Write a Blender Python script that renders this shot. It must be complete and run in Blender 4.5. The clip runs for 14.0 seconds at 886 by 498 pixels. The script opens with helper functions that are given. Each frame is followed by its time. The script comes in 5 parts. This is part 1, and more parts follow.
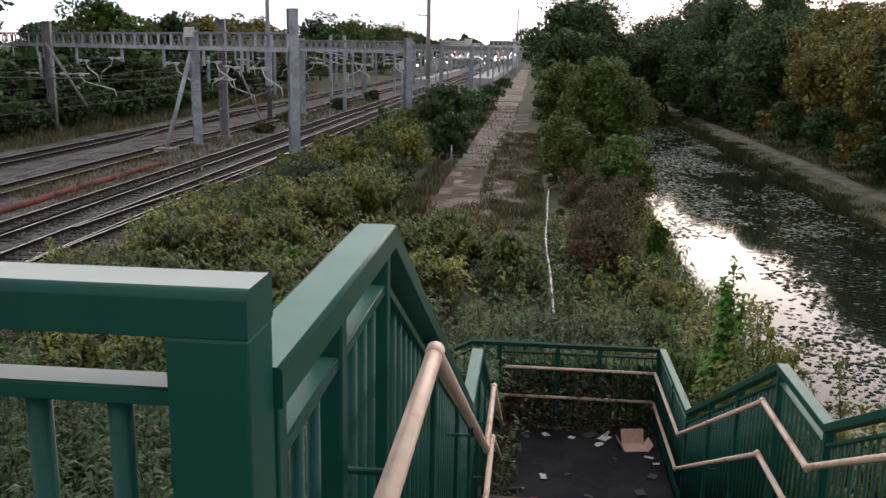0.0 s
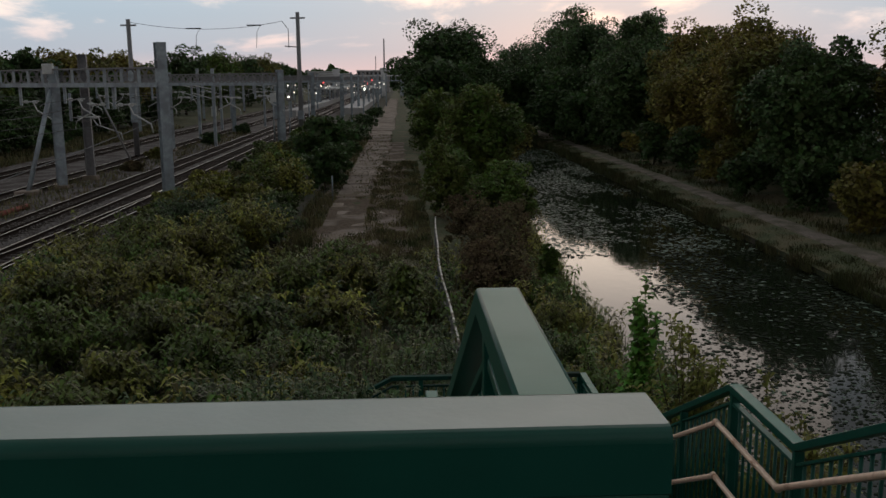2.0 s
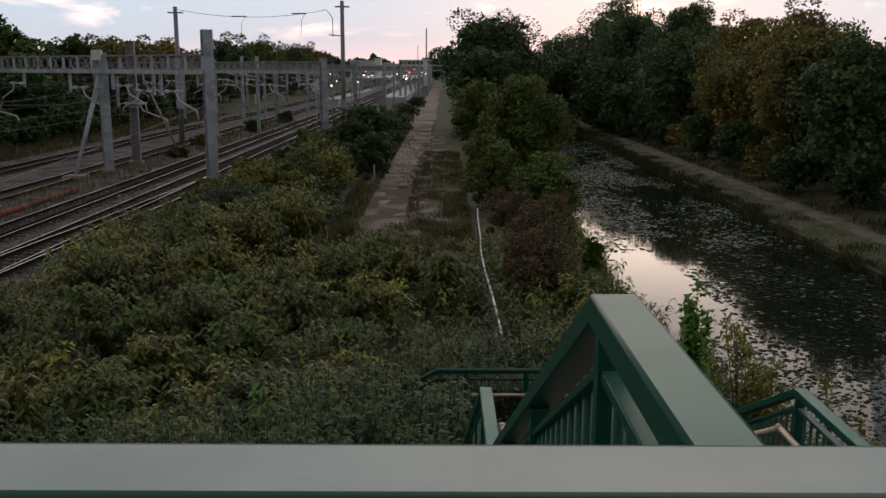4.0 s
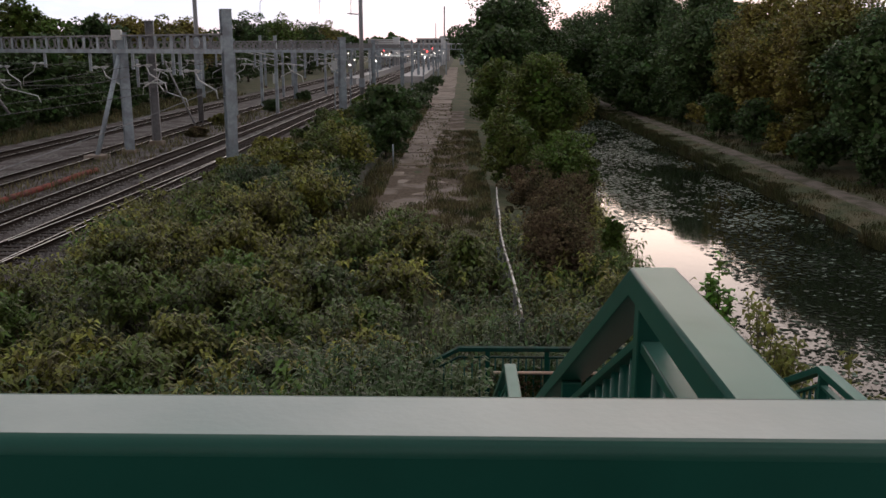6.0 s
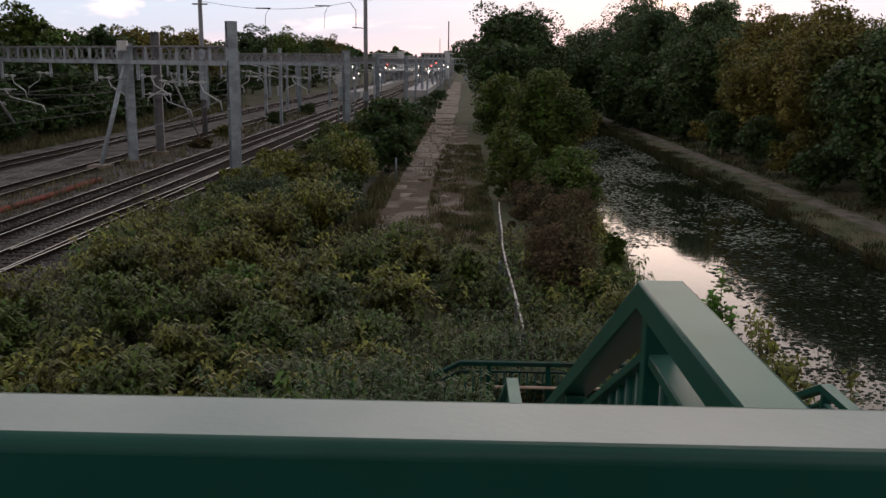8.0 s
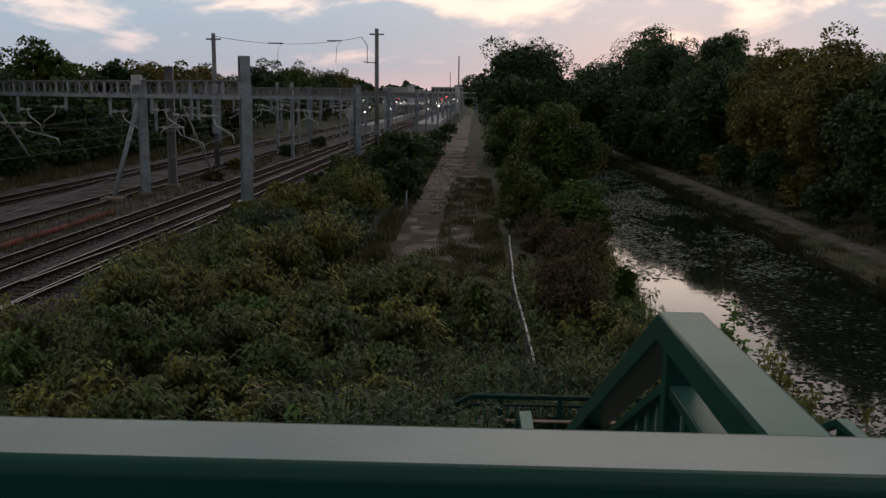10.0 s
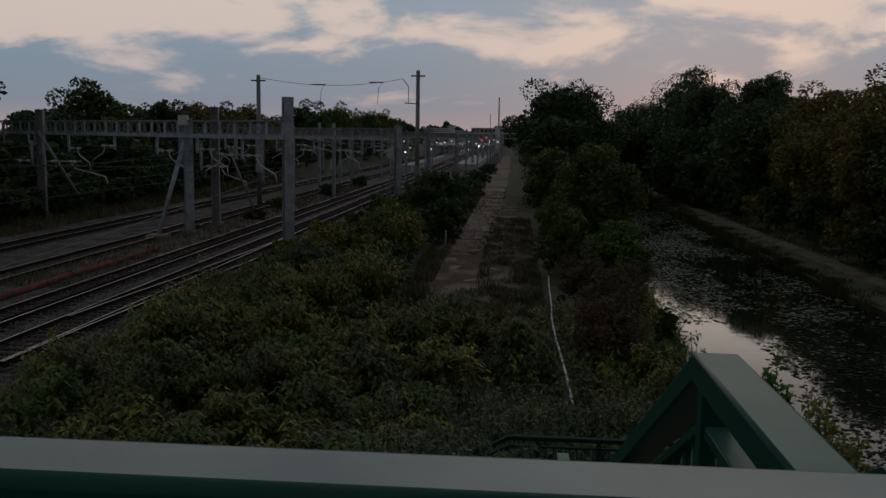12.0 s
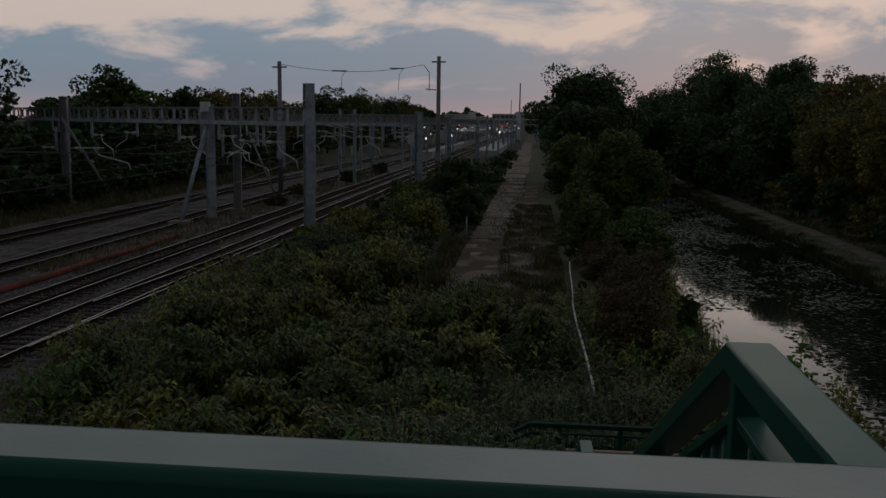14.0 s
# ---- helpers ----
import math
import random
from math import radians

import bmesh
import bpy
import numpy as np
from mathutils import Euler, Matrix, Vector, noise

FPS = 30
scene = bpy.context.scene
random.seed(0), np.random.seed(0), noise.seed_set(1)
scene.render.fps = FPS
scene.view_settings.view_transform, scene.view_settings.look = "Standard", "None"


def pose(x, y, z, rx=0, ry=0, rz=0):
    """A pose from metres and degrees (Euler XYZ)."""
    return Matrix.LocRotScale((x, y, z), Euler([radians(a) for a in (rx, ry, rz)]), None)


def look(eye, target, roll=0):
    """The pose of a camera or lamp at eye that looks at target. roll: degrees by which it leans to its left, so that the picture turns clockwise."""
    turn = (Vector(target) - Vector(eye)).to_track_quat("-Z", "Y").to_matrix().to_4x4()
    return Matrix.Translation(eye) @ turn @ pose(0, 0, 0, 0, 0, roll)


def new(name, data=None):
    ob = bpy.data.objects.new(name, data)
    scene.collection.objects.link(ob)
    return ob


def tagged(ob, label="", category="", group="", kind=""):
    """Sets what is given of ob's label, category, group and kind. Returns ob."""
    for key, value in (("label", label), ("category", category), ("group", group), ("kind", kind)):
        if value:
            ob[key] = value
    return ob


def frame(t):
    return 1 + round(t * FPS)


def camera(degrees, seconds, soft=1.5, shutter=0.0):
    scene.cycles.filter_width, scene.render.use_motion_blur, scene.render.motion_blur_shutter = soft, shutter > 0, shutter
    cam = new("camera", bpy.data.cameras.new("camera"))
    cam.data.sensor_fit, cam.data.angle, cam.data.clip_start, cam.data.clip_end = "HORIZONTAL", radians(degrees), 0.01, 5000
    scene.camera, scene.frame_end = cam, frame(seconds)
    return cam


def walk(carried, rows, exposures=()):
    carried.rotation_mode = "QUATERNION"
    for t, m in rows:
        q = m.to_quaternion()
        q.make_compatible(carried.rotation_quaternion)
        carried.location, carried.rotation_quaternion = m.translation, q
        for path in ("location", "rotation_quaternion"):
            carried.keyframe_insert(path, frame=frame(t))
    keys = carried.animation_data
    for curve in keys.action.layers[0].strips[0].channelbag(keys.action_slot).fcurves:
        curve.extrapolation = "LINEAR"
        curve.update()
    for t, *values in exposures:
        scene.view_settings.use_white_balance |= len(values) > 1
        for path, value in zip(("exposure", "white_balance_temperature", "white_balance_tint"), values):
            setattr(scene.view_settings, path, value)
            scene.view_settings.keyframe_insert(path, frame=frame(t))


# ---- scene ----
cam = camera(52.9, 14.0)
PATH = [
    (0, (0.805, -0.354, 7.179), (0.617, 1.589, 6.742), 1.0),
    (0.5, (0.686, -0.143, 7.212), (0.579, 1.823, 6.861), 1.2),
    (1, (0.54, -0.064, 7.196), (0.494, 1.905, 6.843), 0.7),
    (1.5, (0.351, -0.097, 7.206), (0.397, 1.863, 6.814), -0.7),
    (2, (0.211, -0.077, 7.199), (0.299, 1.886, 6.825), -0.4),
    (2.5, (0.146, 0.087, 7.193), (0.168, 2.051, 6.816), 0.3),
    (3, (0.117, 0.116, 7.191), (0.134, 2.08, 6.816), 0.2),
    (5.5, (0.014, 0.018, 7.193), (-0.018, 1.969, 6.755), 0.1),
    (6, (0.01, 0.017, 7.194), (-0.028, 1.968, 6.754), 0.0),
    (6.5, (0.006, 0.019, 7.192), (-0.039, 1.97, 6.755), 0.1),
    (7, (-0.001, 0.005, 7.196), (-0.05, 1.957, 6.764), 0.4),
    (7.5, (-0.002, 0.01, 7.188), (-0.041, 1.965, 6.769), 0.7),
    (10, (-0.03, -0.013, 7.188), (-0.095, 1.957, 6.851), 0.7),
    (10.5, (-0.03, -0.02, 7.191), (-0.089, 1.958, 6.901), 0.6),
    (11, (-0.03, -0.037, 7.196), (-0.105, 1.944, 6.937), 0.6),
    (11.5, (-0.027, -0.037, 7.191), (-0.142, 1.943, 6.936), 0.6),
    (12, (-0.027, -0.067, 7.196), (-0.181, 1.911, 6.946), 0.9),
    (12.5, (-0.026, -0.074, 7.196), (-0.192, 1.903, 6.945), 1.5),
    (13, (-0.054, -0.07, 7.187), (-0.258, 1.902, 6.919), 2.2),
    (13.5, (-0.04, -0.061, 7.192), (-0.244, 1.91, 6.916), 1.5),
    (14, (-0.047, -0.053, 7.196), (-0.246, 1.918, 6.915), 0.8),
]
EXPOSURES = [(0, 1.82, 6400, 11), (0.5, 1.1, 6400, 10), (1.0, 0.15, 6450, 7), (1.5, 0.65, 6350, 4), (2.0, 0.2, 6500, 6), (2.5, 0.8, 6550, 6), (3.0, 0.35, 6600, 7), (5.5, 1.15, 6650, 14), (6.5, 1.1, 6650, 14), (7.5, 0.95, 6650, 14), (10, 0.05, 6450, 10), (11, -0.6, 6250, 8), (12.5, -0.9, 6100, 7), (14, -0.98, 6100, 7)]
walk(cam, [(t, look(e, a, r)) for t, e, a, r in PATH], EXPOSURES)

# ---- world and sun ----
SUN_AZ, SUN_EL = radians(12), radians(1.5)
world = bpy.data.worlds.new("dusk_sky")
scene.world = world
world.use_nodes = True
wn, wl = world.node_tree.nodes, world.node_tree.links
wn.clear()


def wnode(kind, **props):
    n = wn.new(kind)
    for k, v in props.items():
        if k == "inputs":
            for i, val in v.items():
                n.inputs[i].default_value = val
        elif k == "blend":
            n.blend_type = v
        elif k == "dtype":
            n.data_type = v
        elif k == "op":
            n.operation = v
    return n


def ramp(nodes, stops, mode="LINEAR"):
    r = nodes.new("ShaderNodeValToRGB")
    r.color_ramp.interpolation = mode
    e = r.color_ramp.elements
    while len(e) < len(stops):
        e.new(0.5)
    for el, (p, c) in zip(e, stops):
        el.position = p
        el.color = (*c, 1) if len(c) == 3 else c
    return r


coord = wnode("ShaderNodeTexCoord")
sep = wnode("ShaderNodeSeparateXYZ")
wl.new(coord.outputs["Generated"], sep.inputs[0])
sky = wn.new("ShaderNodeTexSky")
sky.sky_type = "NISHITA"
sky.sun_disc = False
sky.sun_elevation, sky.sun_rotation = SUN_EL, SUN_AZ
sky.air_density, sky.dust_density = 1.0, 2.0
# clear gaps between the clouds: peach low down, pale blue higher up
clear = ramp(wn, [(0.0, (0.60, 0.42, 0.42)), (0.03, (0.54, 0.45, 0.47)), (0.06, (0.66, 0.56, 0.55)), (0.09, (0.86, 0.69, 0.61)), (0.14, (0.90, 0.72, 0.63)), (0.2, (0.94, 0.81, 0.72)), (0.26, (0.40, 0.38, 0.39)), (0.35, (0.14, 0.15, 0.17)), (0.46, (0.16, 0.17, 0.18)), (0.65, (0.31, 0.31, 0.315)), (1.0, (0.28, 0.28, 0.29))])
wl.new(sep.outputs["Z"], clear.inputs[0])
cloudc = ramp(wn, [(0.0, (0.62, 0.43, 0.43)), (0.014, (0.43, 0.37, 0.40)), (0.032, (0.31, 0.345, 0.41)), (0.07, (0.29, 0.36, 0.44)), (0.14, (0.36, 0.43, 0.51)), (0.25, (0.30, 0.34, 0.39)), (0.35, (0.11, 0.12, 0.14)), (0.46, (0.135, 0.145, 0.155)), (0.65, (0.245, 0.245, 0.255)), (1.0, (0.22, 0.225, 0.235))])
wl.new(sep.outputs["Z"], cloudc.inputs[0])
# cloud sheet: direction divided by height, so that the clouds flatten towards the horizon
zz = wnode("ShaderNodeMath", op="MAXIMUM", inputs={1: 0.0})
wl.new(sep.outputs["Z"], zz.inputs[0])
za = wnode("ShaderNodeMath", op="ADD", inputs={1: 0.26})
wl.new(zz.outputs[0], za.inputs[0])
dv = wnode("ShaderNodeVectorMath", op="DIVIDE")
wl.new(coord.outputs["Generated"], dv.inputs[0])
cz = wnode("ShaderNodeCombineXYZ")
for i in range(3):
    wl.new(za.outputs[0], cz.inputs[i])
wl.new(cz.outputs[0], dv.inputs[1])
mp = wnode("ShaderNodeMapping", inputs={1: (3.1, 1.7, 0.4), 3: (1.0, 1.0, 1.0)})
wl.new(dv.outputs[0], mp.inputs[0])
cn = wnode("ShaderNodeTexNoise", inputs={"Scale": 1.9, "Detail": 9.0, "Roughness": 0.56, "Distortion": 0.35})
wl.new(mp.outputs[0], cn.inputs["Vector"])
cf = ramp(wn, [(0.43, (0, 0, 0)), (0.57, (1, 1, 1))], "EASE")
low = wnode("ShaderNodeMath", op="MULTIPLY_ADD", inputs={1: -2.3, 2: 0.235})
wl.new(zz.outputs[0], low.inputs[0])
lowc = wnode("ShaderNodeMath", op="MAXIMUM", inputs={1: -0.045})
wl.new(low.outputs[0], lowc.inputs[0])
bank = wnode("ShaderNodeMath", op="ADD")
wl.new(cn.outputs["Fac"], bank.inputs[0])
wl.new(lowc.outputs[0], bank.inputs[1])
wl.new(bank.outputs[0], cf.inputs[0])
mixc = wnode("ShaderNodeMixRGB", inputs={0: 0.5})
wl.new(cf.outputs[0], mixc.inputs[0])
wl.new(clear.outputs[0], mixc.inputs[1])
wl.new(cloudc.outputs[0], mixc.inputs[2])
skym = wnode("ShaderNodeMixRGB", blend="MULTIPLY", inputs={0: 1.0, 2: (0.012, 0.012, 0.012, 1)})
wl.new(sky.outputs[0], skym.inputs[1])
skya = wnode("ShaderNodeMixRGB", blend="ADD", inputs={0: 1.0})
wl.new(mixc.outputs[0], skya.inputs[1])
wl.new(skym.outputs[0], skya.inputs[2])
# the eastern half, away from the sunset, is darker
dusk = wnode("ShaderNodeMapRange", inputs={1: -0.8, 2: 0.5, 3: 0.5, 4: 1.0})
wl.new(sep.outputs["Y"], dusk.inputs[0])
fade = wnode("ShaderNodeMixRGB", blend="MULTIPLY", inputs={0: 1.0})
wl.new(skya.outputs[0], fade.inputs[1])
wl.new(dusk.outputs[0], fade.inputs[2])
bg = wnode("ShaderNodeBackground", inputs={1: 1.25})
wl.new(fade.outputs[0], bg.inputs[0])
wo = wnode("ShaderNodeOutputWorld")
wl.new(bg.outputs[0], wo.inputs[0])

sun_data = bpy.data.lights.new("sun", "SUN")
sun_data.energy, sun_data.angle, sun_data.color = 0.12, radians(30), (1.0, 0.8, 0.68)
sun = new("sun", sun_data)
sun.matrix_world = look((40, 200, 80), (0, 0, 0))

# ---- materials ----


def mat(name, base, rough=0.7, metal=0.0, scale=6.0, vary=0.25, bump=0.0, bscale=30.0, second=None, sscale=1.0, smix=(0.45, 0.62), island=0.0, obj=0.0, spec=0.5, trans=0.0):
    """A surface of one base colour with grain at two scales; second is a stain or wear colour."""
    m = bpy.data.materials.new(name)
    m.use_nodes = True
    n, l = m.node_tree.nodes, m.node_tree.links
    b = n["Principled BSDF"]
    tc = n.new("ShaderNodeNewGeometry")
    nz = n.new("ShaderNodeTexNoise")
    nz.inputs["Scale"].default_value, nz.inputs["Detail"].default_value = scale, 5
    l.new(tc.outputs["Position"], nz.inputs["Vector"])
    lo = tuple(c * (1 - vary) for c in base)
    hi = tuple(min(1, c * (1 + vary)) for c in base)
    r = ramp(n, [(0.3, lo), (0.7, hi)])
    l.new(nz.outputs["Fac"], r.inputs[0])
    col = r.outputs[0]
    if second:
        n2 = n.new("ShaderNodeTexNoise")
        n2.inputs["Scale"].default_value, n2.inputs["Detail"].default_value = sscale, 6
        l.new(tc.outputs["Position"], n2.inputs["Vector"])
        r2 = ramp(n, [(smix[0], (0, 0, 0)), (smix[1], (1, 1, 1))])
        l.new(n2.outputs["Fac"], r2.inputs[0])
        mx = n.new("ShaderNodeMixRGB")
        l.new(r2.outputs[0], mx.inputs[0])
        l.new(col, mx.inputs[1])
        mx.inputs[2].default_value = (*second, 1)
        col = mx.outputs[0]
    if island or obj:
        src = tc.outputs["Random Per Island"] if island else n.new("ShaderNodeObjectInfo").outputs["Random"]
        a = island or obj
        mr = n.new("ShaderNodeMapRange")
        mr.inputs["To Min"].default_value, mr.inputs["To Max"].default_value = 1 - a, 1 + a
        l.new(src, mr.inputs["Value"])
        hs = n.new("ShaderNodeHueSaturation")
        l.new(mr.outputs[0], hs.inputs["Value"])
        if island:
            mh = n.new("ShaderNodeMapRange")
            mh.inputs["To Min"].default_value, mh.inputs["To Max"].default_value = 0.475, 0.53
            l.new(src, mh.inputs["Value"])
            l.new(mh.outputs[0], hs.inputs["Hue"])
        l.new(col, hs.inputs["Color"])
        col = hs.outputs[0]
    l.new(col, b.inputs["Base Color"])
    b.inputs["Roughness"].default_value, b.inputs["Metallic"].default_value = rough, metal
    b.inputs["Specular IOR Level"].default_value = spec
    if bump:
        n3 = n.new("ShaderNodeTexNoise")
        n3.inputs["Scale"].default_value, n3.inputs["Detail"].default_value = bscale, 4
        l.new(tc.outputs["Position"], n3.inputs["Vector"])
        bp = n.new("ShaderNodeBump")
        bp.inputs["Strength"].default_value, bp.inputs["Distance"].default_value = bump, 0.02
        l.new(n3.outputs["Fac"], bp.inputs["Height"])
        l.new(bp.outputs[0], b.inputs["Normal"])
    if trans:
        tr = n.new("ShaderNodeBsdfTranslucent")
        l.new(col, tr.inputs[0])
        ms = n.new("ShaderNodeMixShader")
        ms.inputs[0].default_value = trans
        l.new(b.outputs[0], ms.inputs[1])
        l.new(tr.outputs[0], ms.inputs[2])
        l.new(ms.outputs[0], n["Material Output"].inputs[0])
    return m


def glow(name, colour, strength):
    m = bpy.data.materials.new(name)
    m.use_nodes = True
    b = m.node_tree.nodes["Principled BSDF"]
    b.inputs["Base Color"].default_value = (*colour, 1)
    b.inputs["Emission Color"].default_value = (*colour, 1)
    b.inputs["Emission Strength"].default_value = strength
    return m


GREEN = mat("green_paint", (0.005, 0.064, 0.046), 0.4, 0, 9, 0.12, 0.02, 300, second=(0.008, 0.074, 0.055), sscale=2.3, smix=(0.5, 0.75), spec=0.25)
# green paint with the sky's reflection put into its colour, for parapet tops
SKYLIT_CAP = mat("parapet_top_skylight", (0.325, 0.375, 0.355), 0.46, 0, 7, 0.10, 0.03, 120, second=(0.25, 0.32, 0.30), sscale=3.0, spec=0.6)
# lighter copy of the green: skylight painted onto the stair rails' top faces
SKYLIT_STAIR = mat("stair_top_skylight", (0.052, 0.172, 0.136), 0.45, 0, 7, 0.10, 0.02, 200, second=(0.075, 0.195, 0.16), sscale=3.0, spec=0.4)
TUBE = mat("worn_handrail", (0.66, 0.49, 0.38), 0.4, 0.1, 14, 0.12, 0.1, 60, second=(0.36, 0.17, 0.09), sscale=5, smix=(0.6, 0.72))
DECK = mat("dark_deck", (0.016, 0.015, 0.020), 0.9, 0, 18, 0.3, 0.5, 120, second=(0.026, 0.024, 0.028), sscale=1.4, spec=0.2)
SOIL = mat("soil", (0.045, 0.038, 0.026), 0.95, 0, 4, 0.4, 0.6, 20, second=(0.03, 0.045, 0.018), sscale=0.7)
GRASSY = mat("verge_grass", (0.05, 0.062, 0.024), 0.95, 0, 6, 0.4, 0.8, 30, second=(0.10, 0.085, 0.045), sscale=0.5)
BALLAST = mat("ballast", (0.125, 0.113, 0.110), 0.95, 0, 5, 0.8, 1.0, 12, second=(0.062, 0.050, 0.047), sscale=0.5, spec=0.15)
DARKBED = mat("dark_ballast", (0.022, 0.015, 0.013), 0.9, 0, 10, 0.6, 1.0, 24, second=(0.045, 0.032, 0.028), sscale=0.9, spec=0.1)
RAILS = mat("rail_side", (0.020, 0.013, 0.010), 0.9, 0.0, 10, 0.3, spec=0.1)
RAILTOP = mat("rail_head", (0.38, 0.36, 0.34), 0.3, 1.0, 5, 0.25)
SLEEPER = mat("sleeper", (0.045, 0.035, 0.030), 0.95, 0, 8, 0.35, island=0.25, spec=0.2)
STEEL = mat("galvanised_steel", (0.30, 0.350, 0.390), 0.5, 0.2, 5, 0.16, 0.1, 40, second=(0.21, 0.235, 0.265), sscale=1.2)
OLDSTEEL = mat("weathered_steel", (0.20, 0.20, 0.21), 0.6, 0.3, 5, 0.2)
PALE = mat("pale_insulator", (0.5, 0.52, 0.52), 0.45, 0.1, 10, 0.1)
CONCRETE = mat("old_concrete", (0.27, 0.225, 0.195), 0.94, 0, 1.6, 0.2, 0.5, 30, second=(0.155, 0.122, 0.090), sscale=0.45, smix=(0.46, 0.66), obj=0.12, spec=0.2)
PATHDIRT = mat("path_dirt", (0.115, 0.088, 0.066), 0.96, 0, 5, 0.4, 0.9, 25, second=(0.235, 0.195, 0.170), sscale=0.45, smix=(0.5, 0.6), spec=0.15)
PLATFORM = mat("platform_concrete", (0.42, 0.41, 0.41), 0.85, 0, 0.4, 0.15)
TOWPATH = mat("towpath_gravel", (0.16, 0.136, 0.118), 0.95, 0, 8, 0.25, 0.5, 60, second=(0.08, 0.075, 0.05), sscale=0.8, spec=0.2)
BARK = mat("bark", (0.075, 0.06, 0.045), 0.95, 0, 8, 0.35, 0.8, 14)
LEAF_DARK = mat("leaves_dark", (0.047, 0.083, 0.023), 0.5, 0, 0.4, 0.35, island=0.5, trans=0.2, spec=0.3)
LEAF_GREEN = mat("leaves_green", (0.074, 0.118, 0.020), 0.5, 0, 0.5, 0.4, second=(0.092, 0.112, 0.022), sscale=0.35, island=0.55, trans=0.15, spec=0.25)
LEAF_AUTUMN = mat("leaves_turning", (0.165, 0.135, 0.034), 0.55, 0, 0.35, 0.3, second=(0.100, 0.115, 0.030), sscale=0.16, island=0.5, trans=0.25, spec=0.25)
LEAF_TALL = mat("leaves_tall_trees", (0.070, 0.112, 0.036), 0.5, 0, 0.3, 0.35, second=(0.052, 0.090, 0.034), sscale=0.12, island=0.5, trans=0.25, spec=0.3)
LEAF_WEED = mat("leaves_weed", (0.165, 0.158, 0.028), 0.5, 0, 0.5, 0.45, second=(0.052, 0.074, 0.017), sscale=0.3, island=0.75, trans=0.15, spec=0.28)
LEAF_GREY = mat("leaves_grey", (0.050, 0.082, 0.028), 0.5, 0, 0.6, 0.45, second=(0.085, 0.100, 0.030), sscale=0.5, island=0.75, trans=0.1, spec=0.25)
LEAF_BROWN = mat("leaves_brown", (0.125, 0.090, 0.055), 0.8, 0, 0.8, 0.3, second=(0.085, 0.082, 0.040), sscale=0.6, island=0.5, trans=0.1, spec=0.15)
LEAF_YELLOW = mat("leaves_yellow_green", (0.20, 0.205, 0.045), 0.55, 0, 0.5, 0.4, second=(0.15, 0.165, 0.035), sscale=0.4, island=0.5, trans=0.35, spec=0.2)
LEAF_VINE = mat("leaves_vine", (0.120, 0.245, 0.040), 0.5, 0, 1.2, 0.35, second=(0.13, 0.23, 0.04), sscale=1.0, island=0.5, trans=0.35, spec=0.25)
DULLGREEN = mat("dull_green_paint", (0.006, 0.046, 0.034), 0.75, 0, 9, 0.2, 0.05, 120, second=(0.016, 0.030, 0.022), sscale=4, spec=0.15)
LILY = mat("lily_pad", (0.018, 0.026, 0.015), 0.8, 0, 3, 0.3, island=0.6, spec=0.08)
# same pads, paler: sky reflected at a low angle is put into the colour
LILY_SKYLIT = mat("skylit_lily_pad", (0.090, 0.130, 0.092), 0.55, 0, 3, 0.3, island=0.7, spec=0.2)
CABLE = mat("cable_black", (0.03, 0.03, 0.032), 0.6)
WHITE = mat("flaking_white_paint", (0.62, 0.60, 0.57), 0.7, 0, 9, 0.15, 0.2, 30, second=(0.2, 0.16, 0.12), sscale=3, smix=(0.52, 0.6))
REDPIPE = mat("rusty_duct", (0.20, 0.040, 0.026), 0.8, 0, 3, 0.3, second=(0.09, 0.03, 0.025), sscale=1.2)
BRICKISH = mat("far_building_wall", (0.3, 0.29, 0.29), 0.9, 0, 0.4, 0.2)
ROOFING = mat("roof_sheet", (0.55, 0.56, 0.58), 0.6, 0, 0.5, 0.15)
WATER = bpy.data.materials.new("canal_water")
WATER.use_nodes = True
_n, _l = WATER.node_tree.nodes, WATER.node_tree.links
_b = _n["Principled BSDF"]
_b.inputs["Base Color"].default_value = (0.012, 0.016, 0.010, 1)
_b.inputs["Roughness"].default_value = 0.04
_b.inputs["IOR"].default_value = 1.33
_g = _n.new("ShaderNodeNewGeometry")
_nz = _n.new("ShaderNodeTexNoise")
_nz.inputs["Scale"].default_value, _nz.inputs["Detail"].default_value = 2.2, 3
_l.new(_g.outputs["Position"], _nz.inputs["Vector"])
_bp = _n.new("ShaderNodeBump")
_bp.inputs["Strength"].default_value, _bp.inputs["Distance"].default_value = 0.035, 0.05
_l.new(_nz.outputs["Fac"], _bp.inputs["Height"])
_l.new(_bp.outputs[0], _b.inputs["Normal"])

# ---- mesh helpers ----


def mesh_ob(name, bm, material, parent=None, label=""):
    me = bpy.data.meshes.new(name)
    bm.to_mesh(me)
    bm.free()
    for mm in (material if isinstance(material, (list, tuple)) else [material]):
        me.materials.append(mm)
    ob = new(name, me)
    if parent:
        ob.parent = parent
    if label:
        ob["label"] = label
    return ob


def part(name, bm, material, parent, label=""):
    return mesh_ob(name, bm, material, parent, label)


def thing(name, label, category, group="", kind="", at=(0, 0, 0)):
    e = new(name)
    e.location = at
    e.empty_display_size = 0.2
    return tagged(e, label, category, group, kind)


